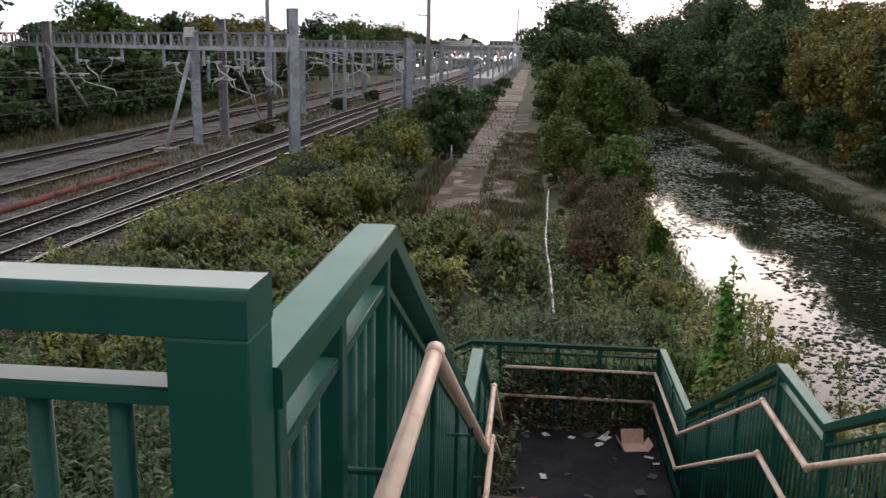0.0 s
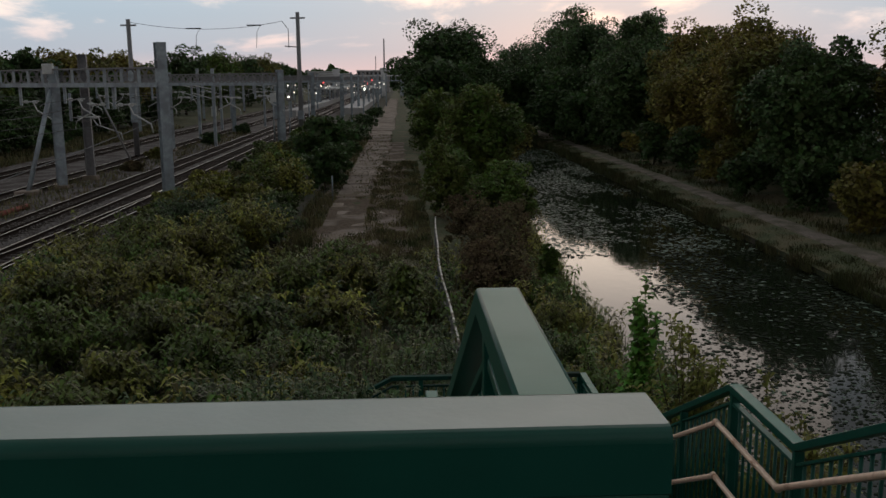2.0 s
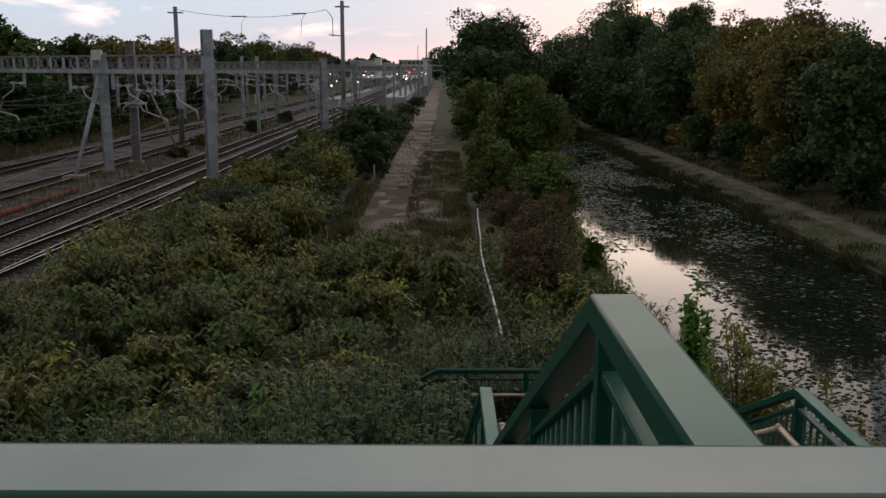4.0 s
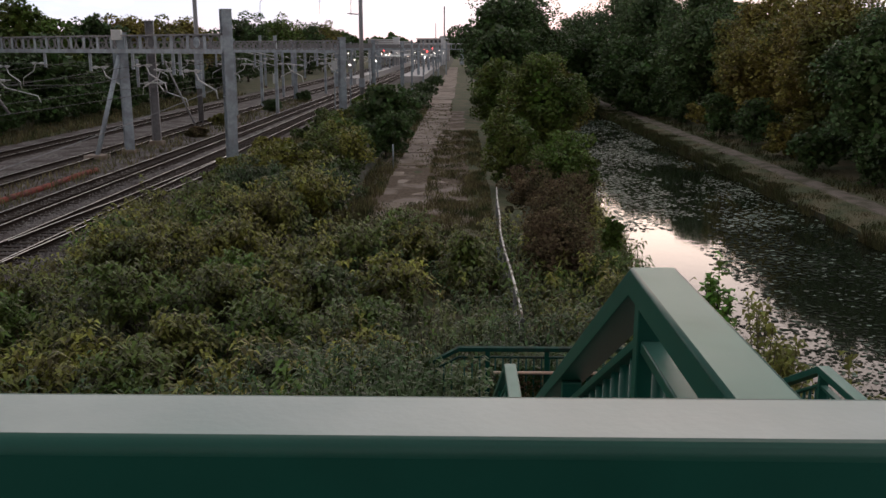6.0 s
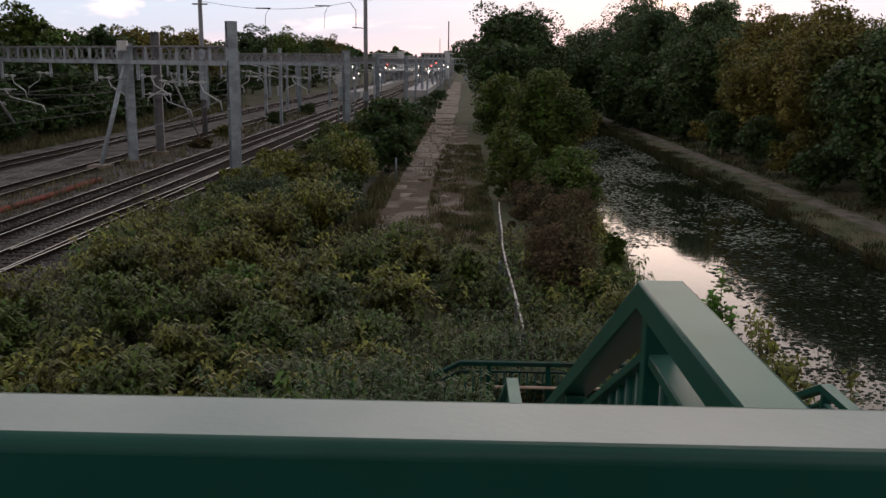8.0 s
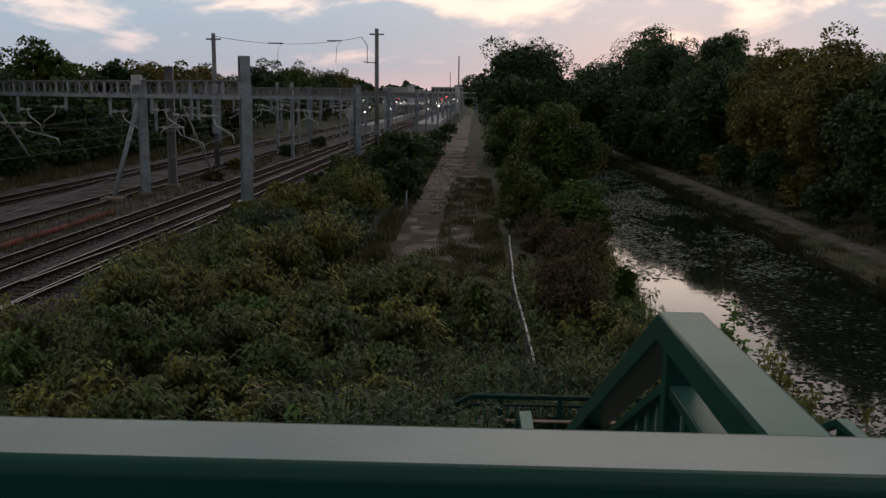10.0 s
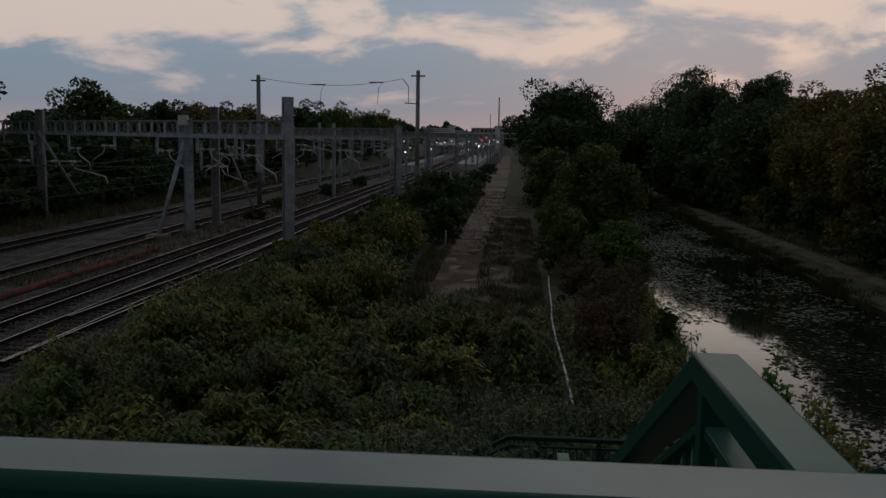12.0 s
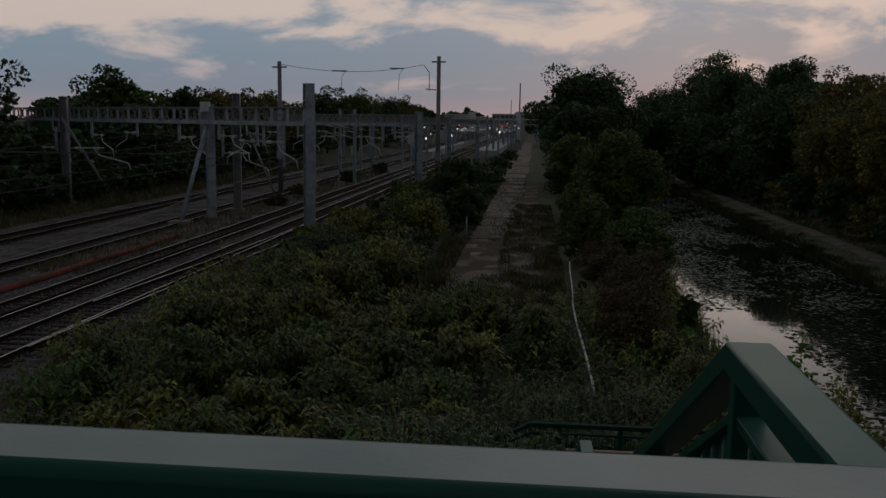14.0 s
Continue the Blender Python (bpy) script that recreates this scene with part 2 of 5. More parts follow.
def box(bm, lo, hi, bevel=0.0, seg=2):
    lo, hi = Vector(lo), Vector(hi)
    g = bmesh.ops.create_cube(bm, size=1.0)
    s = hi - lo
    bmesh.ops.scale(bm, vec=s, verts=g["verts"])
    bmesh.ops.translate(bm, vec=(lo + hi) / 2, verts=g["verts"])
    if bevel:
        es = list({e for v in g["verts"] for e in v.link_edges})
        bmesh.ops.bevel(bm, geom=es, offset=bevel, segments=seg, profile=0.6, affect="EDGES")
    return bm


def beam(bm, a, b, w, h, bevel=0.0, up=(0, 0, 1), seg=2):
    """A rectangular bar from a to b, w across and h deep, centred on its axis."""
    a, b = Vector(a), Vector(b)
    d = b - a
    y = d.normalized()
    x = y.cross(Vector(up)).normalized()
    z = x.cross(y)
    g = bmesh.ops.create_cube(bm, size=1.0)
    bmesh.ops.scale(bm, vec=(w, d.length, h), verts=g["verts"])
    m = Matrix((x, y, z)).transposed().to_4x4()
    m.translation = (a + b) / 2
    if bevel:
        es = list({e for v in g["verts"] for e in v.link_edges})
        vs = bmesh.ops.bevel(bm, geom=es, offset=bevel, segments=seg, profile=0.6, affect="EDGES")["verts"]
        vs = [v for v in bm.verts if v in set(vs)] or g["verts"]
        bmesh.ops.transform(bm, matrix=m, verts=vs)
    else:
        bmesh.ops.transform(bm, matrix=m, verts=g["verts"])
    return bm


def tube(bm, pts, r, sides=10, r2=None):
    """A round bar along a run of points, with mitred bends and closed ends."""
    pts = [Vector(p) for p in pts]
    r2 = r if r2 is None else r2
    rings = []
    for i, p in enumerate(pts):
        d0 = (p - pts[i - 1]).normalized() if i else (pts[1] - p).normalized()
        d1 = (pts[i + 1] - p).normalized() if i < len(pts) - 1 else d0
        t = (d0 + d1).normalized()
        k = 1 / max(0.4, t.dot(d1))
        ref = Vector((0, 0, 1)) if abs(t.z) < 0.95 else Vector((1, 0, 0))
        x = t.cross(ref).normalized()
        y = x.cross(t)
        rr = r + (r2 - r) * i / (len(pts) - 1)
        rings.append([bm.verts.new(p + rr * (x * math.cos(2 * math.pi * j / sides) + k * y * math.sin(2 * math.pi * j / sides))) for j in range(sides)])
    for a, b in zip(rings, rings[1:]):
        for j in range(sides):
            f = bm.faces.new((a[j], a[(j + 1) % sides], b[(j + 1) % sides], b[j]))
            f.smooth = True
    bm.faces.new(rings[0][::-1])
    bm.faces.new(rings[-1])
    return bm


def quads(name, v, material, parent=None):
    """A mesh of loose four-cornered faces from an array of n x 4 x 3."""
    v = np.asarray(v, dtype=np.float32)
    n = len(v)
    me = bpy.data.meshes.new(name)
    me.vertices.add(4 * n)
    me.vertices.foreach_set("co", v.reshape(-1))
    me.loops.add(4 * n)
    me.loops.foreach_set("vertex_index", np.arange(4 * n, dtype=np.int32))
    me.polygons.add(n)
    me.polygons.foreach_set("loop_start", np.arange(0, 4 * n, 4, dtype=np.int32))
    me.materials.append(material)
    me.update(calc_edges=True)
    ob = new(name, me)
    if parent:
        ob.parent = parent
    return ob


def unit(v):
    return v / np.maximum(1e-6, np.linalg.norm(v, axis=-1, keepdims=True))


def leaf_quads(c, length, rng, width=0.55, upness=0.6, droop=0.2, outward=None):
    """Folded pointed leaves at the places c; outward is the side of the clump they face."""
    n = len(c)
    d = unit(rng.normal(size=(n, 3)) * (1, 1, 0.6) + (0, 0, -droop))
    nn = rng.normal(size=(n, 3)) * (0.8 if outward is None else 0.45) + (0, 0, upness)
    if outward is not None:
        nn = nn + outward
    s = unit(np.cross(d, nn))
    nn = unit(np.cross(s, d))
    ln = (length * rng.uniform(0.6, 1.3, n))[:, None]
    w = ln * width * 0.5
    return np.stack([c - d * ln * 0.5, c + s * w - nn * w * 0.35, c + d * ln * 0.5 - nn * ln * 0.15, c - s * w - nn * w * 0.35], axis=1)


# ---- ground, water, paths ----


def ground_sheet():
    xs = [(-1500, 4, 0), (-300, 1, 0), (-70, 0.4, 0), (-46, -0.1, 0), (-36.5, -0.35, 1), (-13.6, -0.4, 1), (-11, -0.4, 1), (-7.5, -0.42, 1), (-4.5, -0.4, 0), (0.1, -0.4, 0), (3, -0.45, 1), (5.9, -0.6, 1), (6.5, -1.2, 1), (7.5, -2.0, 1), (17.2, -2.0, 1), (17.7, -1.9, 1), (17.75, -0.75, 0), (18.4, -0.55, 0), (19.6, -0.45, 0), (22.2, -0.45, 0), (26, 0.0, 0), (60, 0.5, 0), (300, 2, 0), (1500, 4, 0)]
    ys = [-300, -60, -20, 0] + list(range(4, 120, 4)) + list(range(120, 400, 20)) + [500, 700, 1000, 1500, 3000]
    bm = bmesh.new()
    rows = []
    for y in ys:
        row = []
        for x, z, _ in xs:
            wob = 0.08 * noise.noise((x * 0.3, y * 0.21, 0)) if not -37 < x < -13 else 0
            sx = 0.25 * noise.noise((y * 0.13, x, 3)) if 5 < x < 8 or 17 < x < 19 else 0
            row.append(bm.verts.new((x + sx, y, z + wob)))
        rows.append(row)
    for a, b in zip(rows, rows[1:]):
        for i in range(len(xs) - 1):
            f = bm.faces.new((a[i], a[i + 1], b[i + 1], b[i]))
            f.material_index = xs[i][2]
    ob = mesh_ob("ground", bm, [GRASSY, SOIL])
    return tagged(ob, "dark soil and rough grass between railway and canal", "ground", kind="structure")


ground_sheet()

bm = bmesh.new()
vs = [bm.verts.new((x, y, -1.0)) for x, y in ((5.6, -60), (18.2, -60), (18.2, 900), (5.6, 900))]
bm.faces.new(vs)
tagged(mesh_ob("water", bm, WATER), "dark still canal water reflecting the evening sky", "water", kind="structure")


def strip(name, x0, x1, y0, y1, z0, z1, step, wob, material, label, category):
    """A long low bank with uneven edges and rounded shoulders."""
    bm = bmesh.new()
    rows = []
    y = y0
    while y <= y1:
        a = wob * noise.noise((y * 0.35, 1.3, x0))
        b = wob * noise.noise((y * 0.35, 7.7, x0))
        s = (z1 - z0) * 1.4
        rows.append([bm.verts.new(p) for p in ((x0 - s + a, y, z0), (x0 + a, y, z1), ((x0 + x1) / 2, y, z1 + 0.03), (x1 + b, y, z1), (x1 + s + b, y, z0))])
        y += step if y < 160 else step * 8
    for a, b in zip(rows, rows[1:]):
        for i in range(4):
            bm.faces.new((a[i], a[i + 1], b[i + 1], b[i]))
    return tagged(mesh_ob(name, bm, material), label, category, kind="structure")


strip("towpath", 19.85, 20.85, -60, 620, -0.6, -0.38, 1.5, 0.3, TOWPATH, "pale gravel towpath along the canal bank", "path")
strip("ballast_shoulder", -17.0, -12.7, -20, 36, -0.52, -0.34, 1.5, 0.5, BALLAST, "spilled stone ballast beside the outer track", "ballast")
strip("ballast", -35.2, -14.6, -60, 900, -0.5, -0.22, 2.0, 0.25, BALLAST, "grey brown stone ballast under the tracks", "ballast")

# ---- railway tracks ----
PROFILE = [(-0.075, -0.165), (0.075, -0.165), (0.075, -0.15), (0.012, -0.12), (0.012, -0.045), (0.036, -0.03), (0.036, -0.006), (0.026, 0.0), (-0.026, 0.0), (-0.036, -0.006), (-0.036, -0.03), (-0.012, -0.045), (-0.012, -0.12), (-0.075, -0.15)]


def rail_mesh(pts):
    bm = bmesh.new()
    rings = [[bm.verts.new((x + px, y, z + pz)) for px, pz in PROFILE] for x, y, z in pts]
    for a, b in zip(rings, rings[1:]):
        for i in range(len(PROFILE)):
            j = (i + 1) % len(PROFILE)
            f = bm.faces.new((a[i], a[j], b[j], b[i]))
            f.material_index = 1 if i in (6, 7, 8) else 0
    bm.faces.new(rings[0])
    bm.faces.new(rings[-1][::-1])
    return bm


def sleepers(cx, y0, y1, rng, half=1.27):
    ys = np.arange(y0, y1, 0.65)
    out = []
    for y in ys:
        x0, x1, a, b = cx - half + rng.normal(0, 0.02), cx + half + rng.normal(0, 0.02), y - 0.125, y + 0.125
        zt = -0.165 + rng.normal(0, 0.006)
        p = [(x0, a, zt), (x1, a, zt), (x1, b, zt), (x0, b, zt)]
        q = [(px, py, -0.24) for px, py, _ in p]
        out.append(p)
        for i in range(4):
            j = (i + 1) % 4
            out.append([q[i], q[j], p[j], p[i]])
    return np.array(out)


rng = np.random.default_rng(11)
TRACKS = [-16.71, -19.9, -25.55, -31.9]
for cx in TRACKS:
    t = thing("railway_track", "railway track with shiny worn rails on dark sleepers", "railway track", "railway tracks", "structure", (cx, 0, 0))
    for s in (-0.7525, 0.7525):
        part("rail", rail_mesh([(s, -60, 0), (s, 60, 0), (s, 900, 0)]), [RAILS, RAILTOP], t, "steel rail with a bright running surface")
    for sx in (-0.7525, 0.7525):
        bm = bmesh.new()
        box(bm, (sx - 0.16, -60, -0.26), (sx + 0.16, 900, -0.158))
        part("dark_strip", bm, DARKBED, t, "dark strip of ballast along a rail")
    so = quads("sleepers", sleepers(0, 12, 260, rng), SLEEPER, t)
    tagged(so, "weathered concrete sleepers", kind="stuff")
t = thing("turnout", "diverging turnout rails leaving the outer track", "railway track", "railway tracks", "structure")
part("rail", rail_mesh([(-17.30, 33, 0), (-17.02, 38, 0), (-16.66, 43, 0), (-16.38, 50, 0), (-16.1, 58, 0), (-15.9, 64, 0)]), [RAILS, RAILTOP], t)
part("rail", rail_mesh([(-15.86, 26, 0), (-15.78, 31, 0), (-15.6, 36, 0), (-15.2, 44, 0), (-14.8, 52, 0), (-14.6, 58, 0)]), [RAILS, RAILTOP], t)
part("rail", rail_mesh([(-19.35, 20, 0.004), (-19.55, 60, 0.004), (-19.6, 80, 0.004)]), [RAILS, RAILS], t, "rusty check rail")

# loose ballast stones on the shoulder and between the nearer tracks
rg = np.random.default_rng(14)
n = 15000
xs, ys = rg.uniform(-23.5, -12.6, n), 14 + 42 * rg.uniform(0, 1, n) ** 1.2
near = np.min([np.abs(xs - cx - o) for cx in TRACKS for o in (-0.7525, 0.7525)], axis=0)
ok = near > 0.12
xs, ys, near = xs[ok], ys[ok], near[ok]
n = len(xs)
size = rg.uniform(0.03, 0.065, n)
turn = rg.uniform(0, 6.283, n)
z = np.where(xs > -14.6, -0.31 + 0.1 * np.clip((-13.9 - xs) / 0.7, 0, 1), -0.2)
z = np.where((xs > -13.9) & (ys > 35), -0.4, z)
z = np.where(near < 0.24, -0.155, z)
ring = [np.stack([xs + np.cos(turn + k * 1.5708) * size * rg.uniform(0.7, 1.3, n), ys + np.sin(turn + k * 1.5708) * size, z - 0.02], axis=1) for k in range(4)]
cap = [np.stack([xs + np.cos(turn + k * 1.5708) * size * 0.5, ys + np.sin(turn + k * 1.5708) * size * 0.5, z + size * rg.uniform(0.4, 1.0, n)], axis=1) for k in range(4)]
faces = [np.stack(cap, axis=1)] + [np.stack([ring[k], ring[(k + 1) % 4], cap[(k + 1) % 4], cap[k]], axis=1) for k in range(4)]
STONE = mat("ballast_stone", (0.15, 0.138, 0.135), 0.9, 0, 6, 0.3, island=0.6, spec=0.2)
tagged(quads("ballast_stones", np.concatenate(faces), STONE), "loose grey ballast stones beside the rails", "stones", kind="stuff")

# orange cable duct lying between the tracks, concrete cable trough beside them
bm = bmesh.new()
tube(bm, [(-22.3 + 0.08 * math.sin(y * 0.7), y, -0.08) for y in range(12, 57, 3)], 0.17, 8)
tagged(mesh_ob("cable_duct", bm, REDPIPE), "long rusty orange cable duct on the ballast", "cable duct")
trough = thing("cable_trough", "pale concrete cable trough beside the track", "cable trough", kind="structure")
bm = bmesh.new()
for i in range(60):
    y = 56 + i * 1.0
    x = -15.1 + (y - 58) * 0.042
    box(bm, (x - 0.17, y + 0.01, -0.4), (x + 0.17, y + 0.99, -0.1 + 0.02 * (i % 3)))
tagged(part("trough_lids", bm, CONCRETE, trough), kind="stuff")

# ---- bridge deck and railings ----
CAP_W, CAP_H = 0.10, 0.062


def sweep(bm, pts, w, h, ch=0.008):
    """A box section swept along points on its top's centre line; its sides stay upright."""
    pts = [Vector(p) for p in pts]
    rings = []
    for i, p in enumerate(pts):
        d0 = (p - pts[i - 1]) if i else (pts[1] - p)
        d1 = (pts[i + 1] - p) if i < len(pts) - 1 else d0
        a = Vector((d0.x, d0.y, 0)).normalized()
        b = Vector((d1.x, d1.y, 0)).normalized()
        m = (a + b).normalized()
        k = 1 / max(0.3, m.dot(b))
        s = Vector((m.y, -m.x, 0)) * k
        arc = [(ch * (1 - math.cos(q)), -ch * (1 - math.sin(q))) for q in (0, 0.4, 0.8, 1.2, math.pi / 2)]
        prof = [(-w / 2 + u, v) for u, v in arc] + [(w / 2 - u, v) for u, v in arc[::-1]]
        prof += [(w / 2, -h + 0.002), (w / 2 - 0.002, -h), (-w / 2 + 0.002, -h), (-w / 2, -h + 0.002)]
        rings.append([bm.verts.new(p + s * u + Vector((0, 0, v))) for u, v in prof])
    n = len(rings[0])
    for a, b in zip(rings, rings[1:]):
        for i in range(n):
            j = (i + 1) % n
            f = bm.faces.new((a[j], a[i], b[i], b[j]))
            # only the upward face takes the second material, which is lightened for skylight
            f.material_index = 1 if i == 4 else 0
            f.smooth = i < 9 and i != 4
    bm.faces.new(rings[0])
    bm.faces.new(rings[-1][::-1])
    return bm


def shared(name, data, parent, at):
    ob = new(name, data)
    ob.parent = parent
    ob.location = at
    return ob


def baluster_mesh(h, r=0.018):
    bm = bmesh.new()
    tube(bm, [(0, 0, 0), (0, 0, h)], r, 8)
    me = bpy.data.meshes.new("baluster")
    bm.to_mesh(me)
    bm.free()
    me.materials.append(GREEN)
    return me


def post_mesh(h, w=0.1, d=0.1, name="post"):
    bm = bmesh.new()
    box(bm, (-w / 2, -d / 2, 0), (w / 2, d / 2, h), 0.006, 2)
    me = bpy.data.meshes.new(name)
    bm.to_mesh(me)
    bm.free()
    me.materials.append(GREEN)
    return me


DECK_Z = 5.37
bm = bmesh.new()
box(bm, (-7.2, -2.6, DECK_Z - 0.3), (0.36, 0.8, DECK_Z))
box(bm, (0.36, -2.6, DECK_Z - 0.3), (3.0, 1.86, DECK_Z))
tagged(mesh_ob("bridge_deck", bm, DECK), "dark gritty surfaced footbridge deck", "bridge deck", kind="structure")
for x in (-6.4, 2.6):
    bm = bmesh.new()
    box(bm, (x - 0.25, -1.6, -0.6), (x + 0.25, -1.1, DECK_Z - 0.3), 0.02)
    tagged(mesh_ob("bridge_pier", bm, CONCRETE), "plain concrete pier under the footbridge deck", "bridge pier", kind="structure")

parapet = thing("parapet", "dark green painted steel parapet of the footbridge", "railing", at=(0, 0.7455, DECK_Z))
bm = bmesh.new()
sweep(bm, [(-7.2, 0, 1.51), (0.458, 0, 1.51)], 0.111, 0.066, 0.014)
part("cap", bm, [GREEN, SKYLIT_CAP], parapet, "wide flat green top rail, sky sheen painted on its top")
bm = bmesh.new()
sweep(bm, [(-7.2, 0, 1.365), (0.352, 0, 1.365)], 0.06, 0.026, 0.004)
part("sub_rail", bm, [GREEN, SKYLIT_CAP], parapet)
bm = bmesh.new()
sweep(bm, [(-7.2, 0, 0.14), (0.352, 0, 0.14)], 0.05, 0.04, 0.004)
part("bottom_rail", bm, GREEN, parapet)
for i, px in enumerate((0.405, -1.75, -3.9, -6.05)):
    shared("post", post_mesh(1.4455, 0.1104, 0.1104), parapet, (px - 0.0025, 0, 0))
bal = baluster_mesh(1.22)
i = 0
while 0.257 - 0.118 * i > -7.15:
    bx = 0.257 - 0.118 * i
    if min(abs(bx - p) for p in (0.405, -1.75, -3.9, -6.05)) > 0.08:
        shared("baluster", bal, parapet, (bx, 0, 0.13))
    i += 1


LINE = [(0.8, 6.74), (1.86, 6.74), (5.63, 4.70), (6.86, 4.70), (10.54, 2.745), (12.95, 2.745)]


def z_at(y, line=LINE):
    for (y0, z0), (y1, z1) in zip(line, line[1:]):
        if y0 <= y <= y1:
            return z0 + (z1 - z0) * (y - y0) / (y1 - y0)
    return line[-1][1]


def stair_side(x, y_end, tube_x, label):
    """One side of the stairs: cap, lower bar, string plate, posts, bars and two round handrails."""
    s = thing("stair_railing", label, "railing", "railings of the stairs", at=(x, 0.8, DECK_Z))
    o = Vector((x, 0.8, DECK_Z))
    line = [p for p in LINE if p[0] <= y_end]
    if line[-1][0] < y_end:
        line.append((y_end, z_at(y_end)))

    def run(dz):
        return [Vector((0, y, z + dz)) - Vector((0, o.y, o.z)) for y, z in line]
    bm = bmesh.new()
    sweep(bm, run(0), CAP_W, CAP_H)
    part("cap", bm, [GREEN, SKYLIT_STAIR], s, "wide flat green top rail")
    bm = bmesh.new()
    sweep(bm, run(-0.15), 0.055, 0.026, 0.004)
    part("sub_rail", bm, [GREEN, SKYLIT_STAIR], s)
    bm = bmesh.new()
    sweep(bm, run(-1.24), 0.02, 0.3, 0.003)
    part("string_plate", bm, GREEN, s)
    pm = post_mesh(1.36, 0.07, 0.05)
    for y in (0.85, 1.29, 1.84, 3.1, 4.4, 5.64, 6.84, 8.1, 9.3, 10.54, 11.7, 12.9):
        if y <= y_end:
            shared("post", pm, s, (0, y - o.y, z_at(y) - 0.06 - 1.36 - o.z))
    b = baluster_mesh(1.1, 0.014)
    y = 0.93
    while y < y_end:
        shared("baluster", b, s, (0, y - o.y, z_at(y) - 0.17 - 1.1 - o.z))
        y += 0.118
    side = tube_x - x
    for dz, nm in ((-0.37, "upper_handrail"), (-0.85, "lower_handrail")):
        pts = [Vector((side, y + (0.08 if 0.9 < y < 12 else 0), z + dz)) - Vector((0, o.y, o.z)) for y, z in line]
        if y_end > 12.5:
            pts[-1].y -= 0.09
        bm = bmesh.new()
        tube(bm, pts, 0.024, 12)
        h = part(nm, bm, TUBE, s, "worn bronze coloured round handrail")
        for p in pts[1:-1]:
            bm = bmesh.new()
            tube(bm, [p + Vector((0, -0.03, 0.0)), p + Vector((0, 0.03, -0.0))], 0.0265, 12)
            part("joint_collar", bm, TUBE, h)
        for k in range(len(pts) - 1):
            q = pts[k].lerp(pts[k + 1], 0.5)
            bm = bmesh.new()
            tube(bm, [q + Vector((0, 0, -0.02)), q + Vector((0, 0, -0.07)), q + Vector((-side * 0.9, 0, -0.07))], 0.008, 6)
            part("bracket", bm, GREEN, h)
    return s


stair_side(0.42, 10.54, 0.565, "green steel stair railing with bars and worn round handrails")
stair_side(2.94, 12.95, 2.835, "green steel stair railing stepping down beside the canal")

# far railing of the landing, running on down the last flight
fr = thing("landing_railing", "green steel railing across the littered lower landing", "railing", "railings of the stairs", at=(2.94, 12.95, 1.36))
FAR = [(-0.05, 1.39), (-2.94, 1.39), (-3.45, 1.115)]
bm = bmesh.new()
sweep(bm, [(x, 0, z) for x, z in FAR], CAP_W, CAP_H)
part("cap", bm, DULLGREEN, fr)
bm = bmesh.new()
sweep(bm, [(x, 0, z - 0.15) for x, z in FAR], 0.055, 0.026, 0.004)
part("sub_rail", bm, DULLGREEN, fr)
bm = bmesh.new()
sweep(bm, [(x, 0, z - 1.2) for x, z in FAR[:2]], 0.03, 0.16, 0.003)
part("kerb_plate", bm, DULLGREEN, fr)
for dz, nm in ((-0.38, "upper_handrail"), (-0.85, "lower_handrail")):
    bm = bmesh.new()
    tube(bm, [(-0.105, -0.09, 1.39 + dz), (-2.42, -0.09, 1.39 + dz)], 0.024, 10)
    part(nm, bm, TUBE, fr, "worn bronze coloured round handrail")
pm = post_mesh(1.33, 0.07, 0.07)
for x in (-0.05, -0.95, -1.6, -2.5):
    shared("post", pm, fr, (x, 0, 0.0))
b = baluster_mesh(1.05, 0.014)
for i in range(24):
    shared("baluster", b, fr, (-0.14 - 0.118 * i, 0, 0.19))
for i in range(4):
    x = -3.05 - 0.118 * i
    shared("baluster", b, fr, (x, 0, 1.39 + (x + 2.94) * 0.539 - 0.17 - 1.05))
# steps and landings
stairs = thing("staircase", "dark stone coloured footbridge stairs with pale nosings", "stairs", kind="structure", at=(1.68, 1.86, DECK_Z))


def step_mesh(w, going, h, axis="y"):
    bm = bmesh.new()
    box(bm, (-w / 2, 0, -h), (w / 2, going + 0.02, 0), 0.006, 1)
    me = bpy.data.meshes.new("tread")
    bm.to_mesh(me)
    bm.free()
    me.materials.append(DECK)
    return me


def nosing_mesh(w):
    bm = bmesh.new()
    box(bm, (-w / 2, -0.004, -0.03), (w / 2, 0.05, 0.004), 0.003, 1)
    me = bpy.data.meshes.new("nosing")
    bm.to_mesh(me)
    bm.free()
    me.materials.append(TOWPATH)
    return me


g1 = (5.63 - 1.86) / 12
tm, nm_ = step_mesh(2.42, g1, 0.16), nosing_mesh(2.42)
for i in range(11):
    shared("tread", tm, stairs, (0, i * g1, -0.17 * (i + 1)))
    shared("nosing", nm_, stairs, (0, (i + 1) * g1 - 0.05 + 0.02, -0.17 * (i + 1)))
bm = bmesh.new()
box(bm, (-1.22, 5.63 - g1 - 1.86, -2.16), (1.22, 6.86 - 1.86, -2.04), 0.006)
part("mid_landing", bm, DECK, stairs)
g2 = (10.54 - 6.86) / 12
tm2 = step_mesh(2.42, g2, 0.155)
for i in range(11):
    shared("tread", tm2, stairs, (0, 5.0 + i * g2, -2.04 - 0.163 * (i + 1)))
    shared("nosing", nm_, stairs, (0, 5.0 + (i + 1) * g2 - 0.03, -2.04 - 0.163 * (i + 1)))
bm = bmesh.new()
box(bm, (-1.68, 10.5 - g2 - 1.86, -4.15), (1.22, 12.92 - 1.86, -4.01), 0.006)
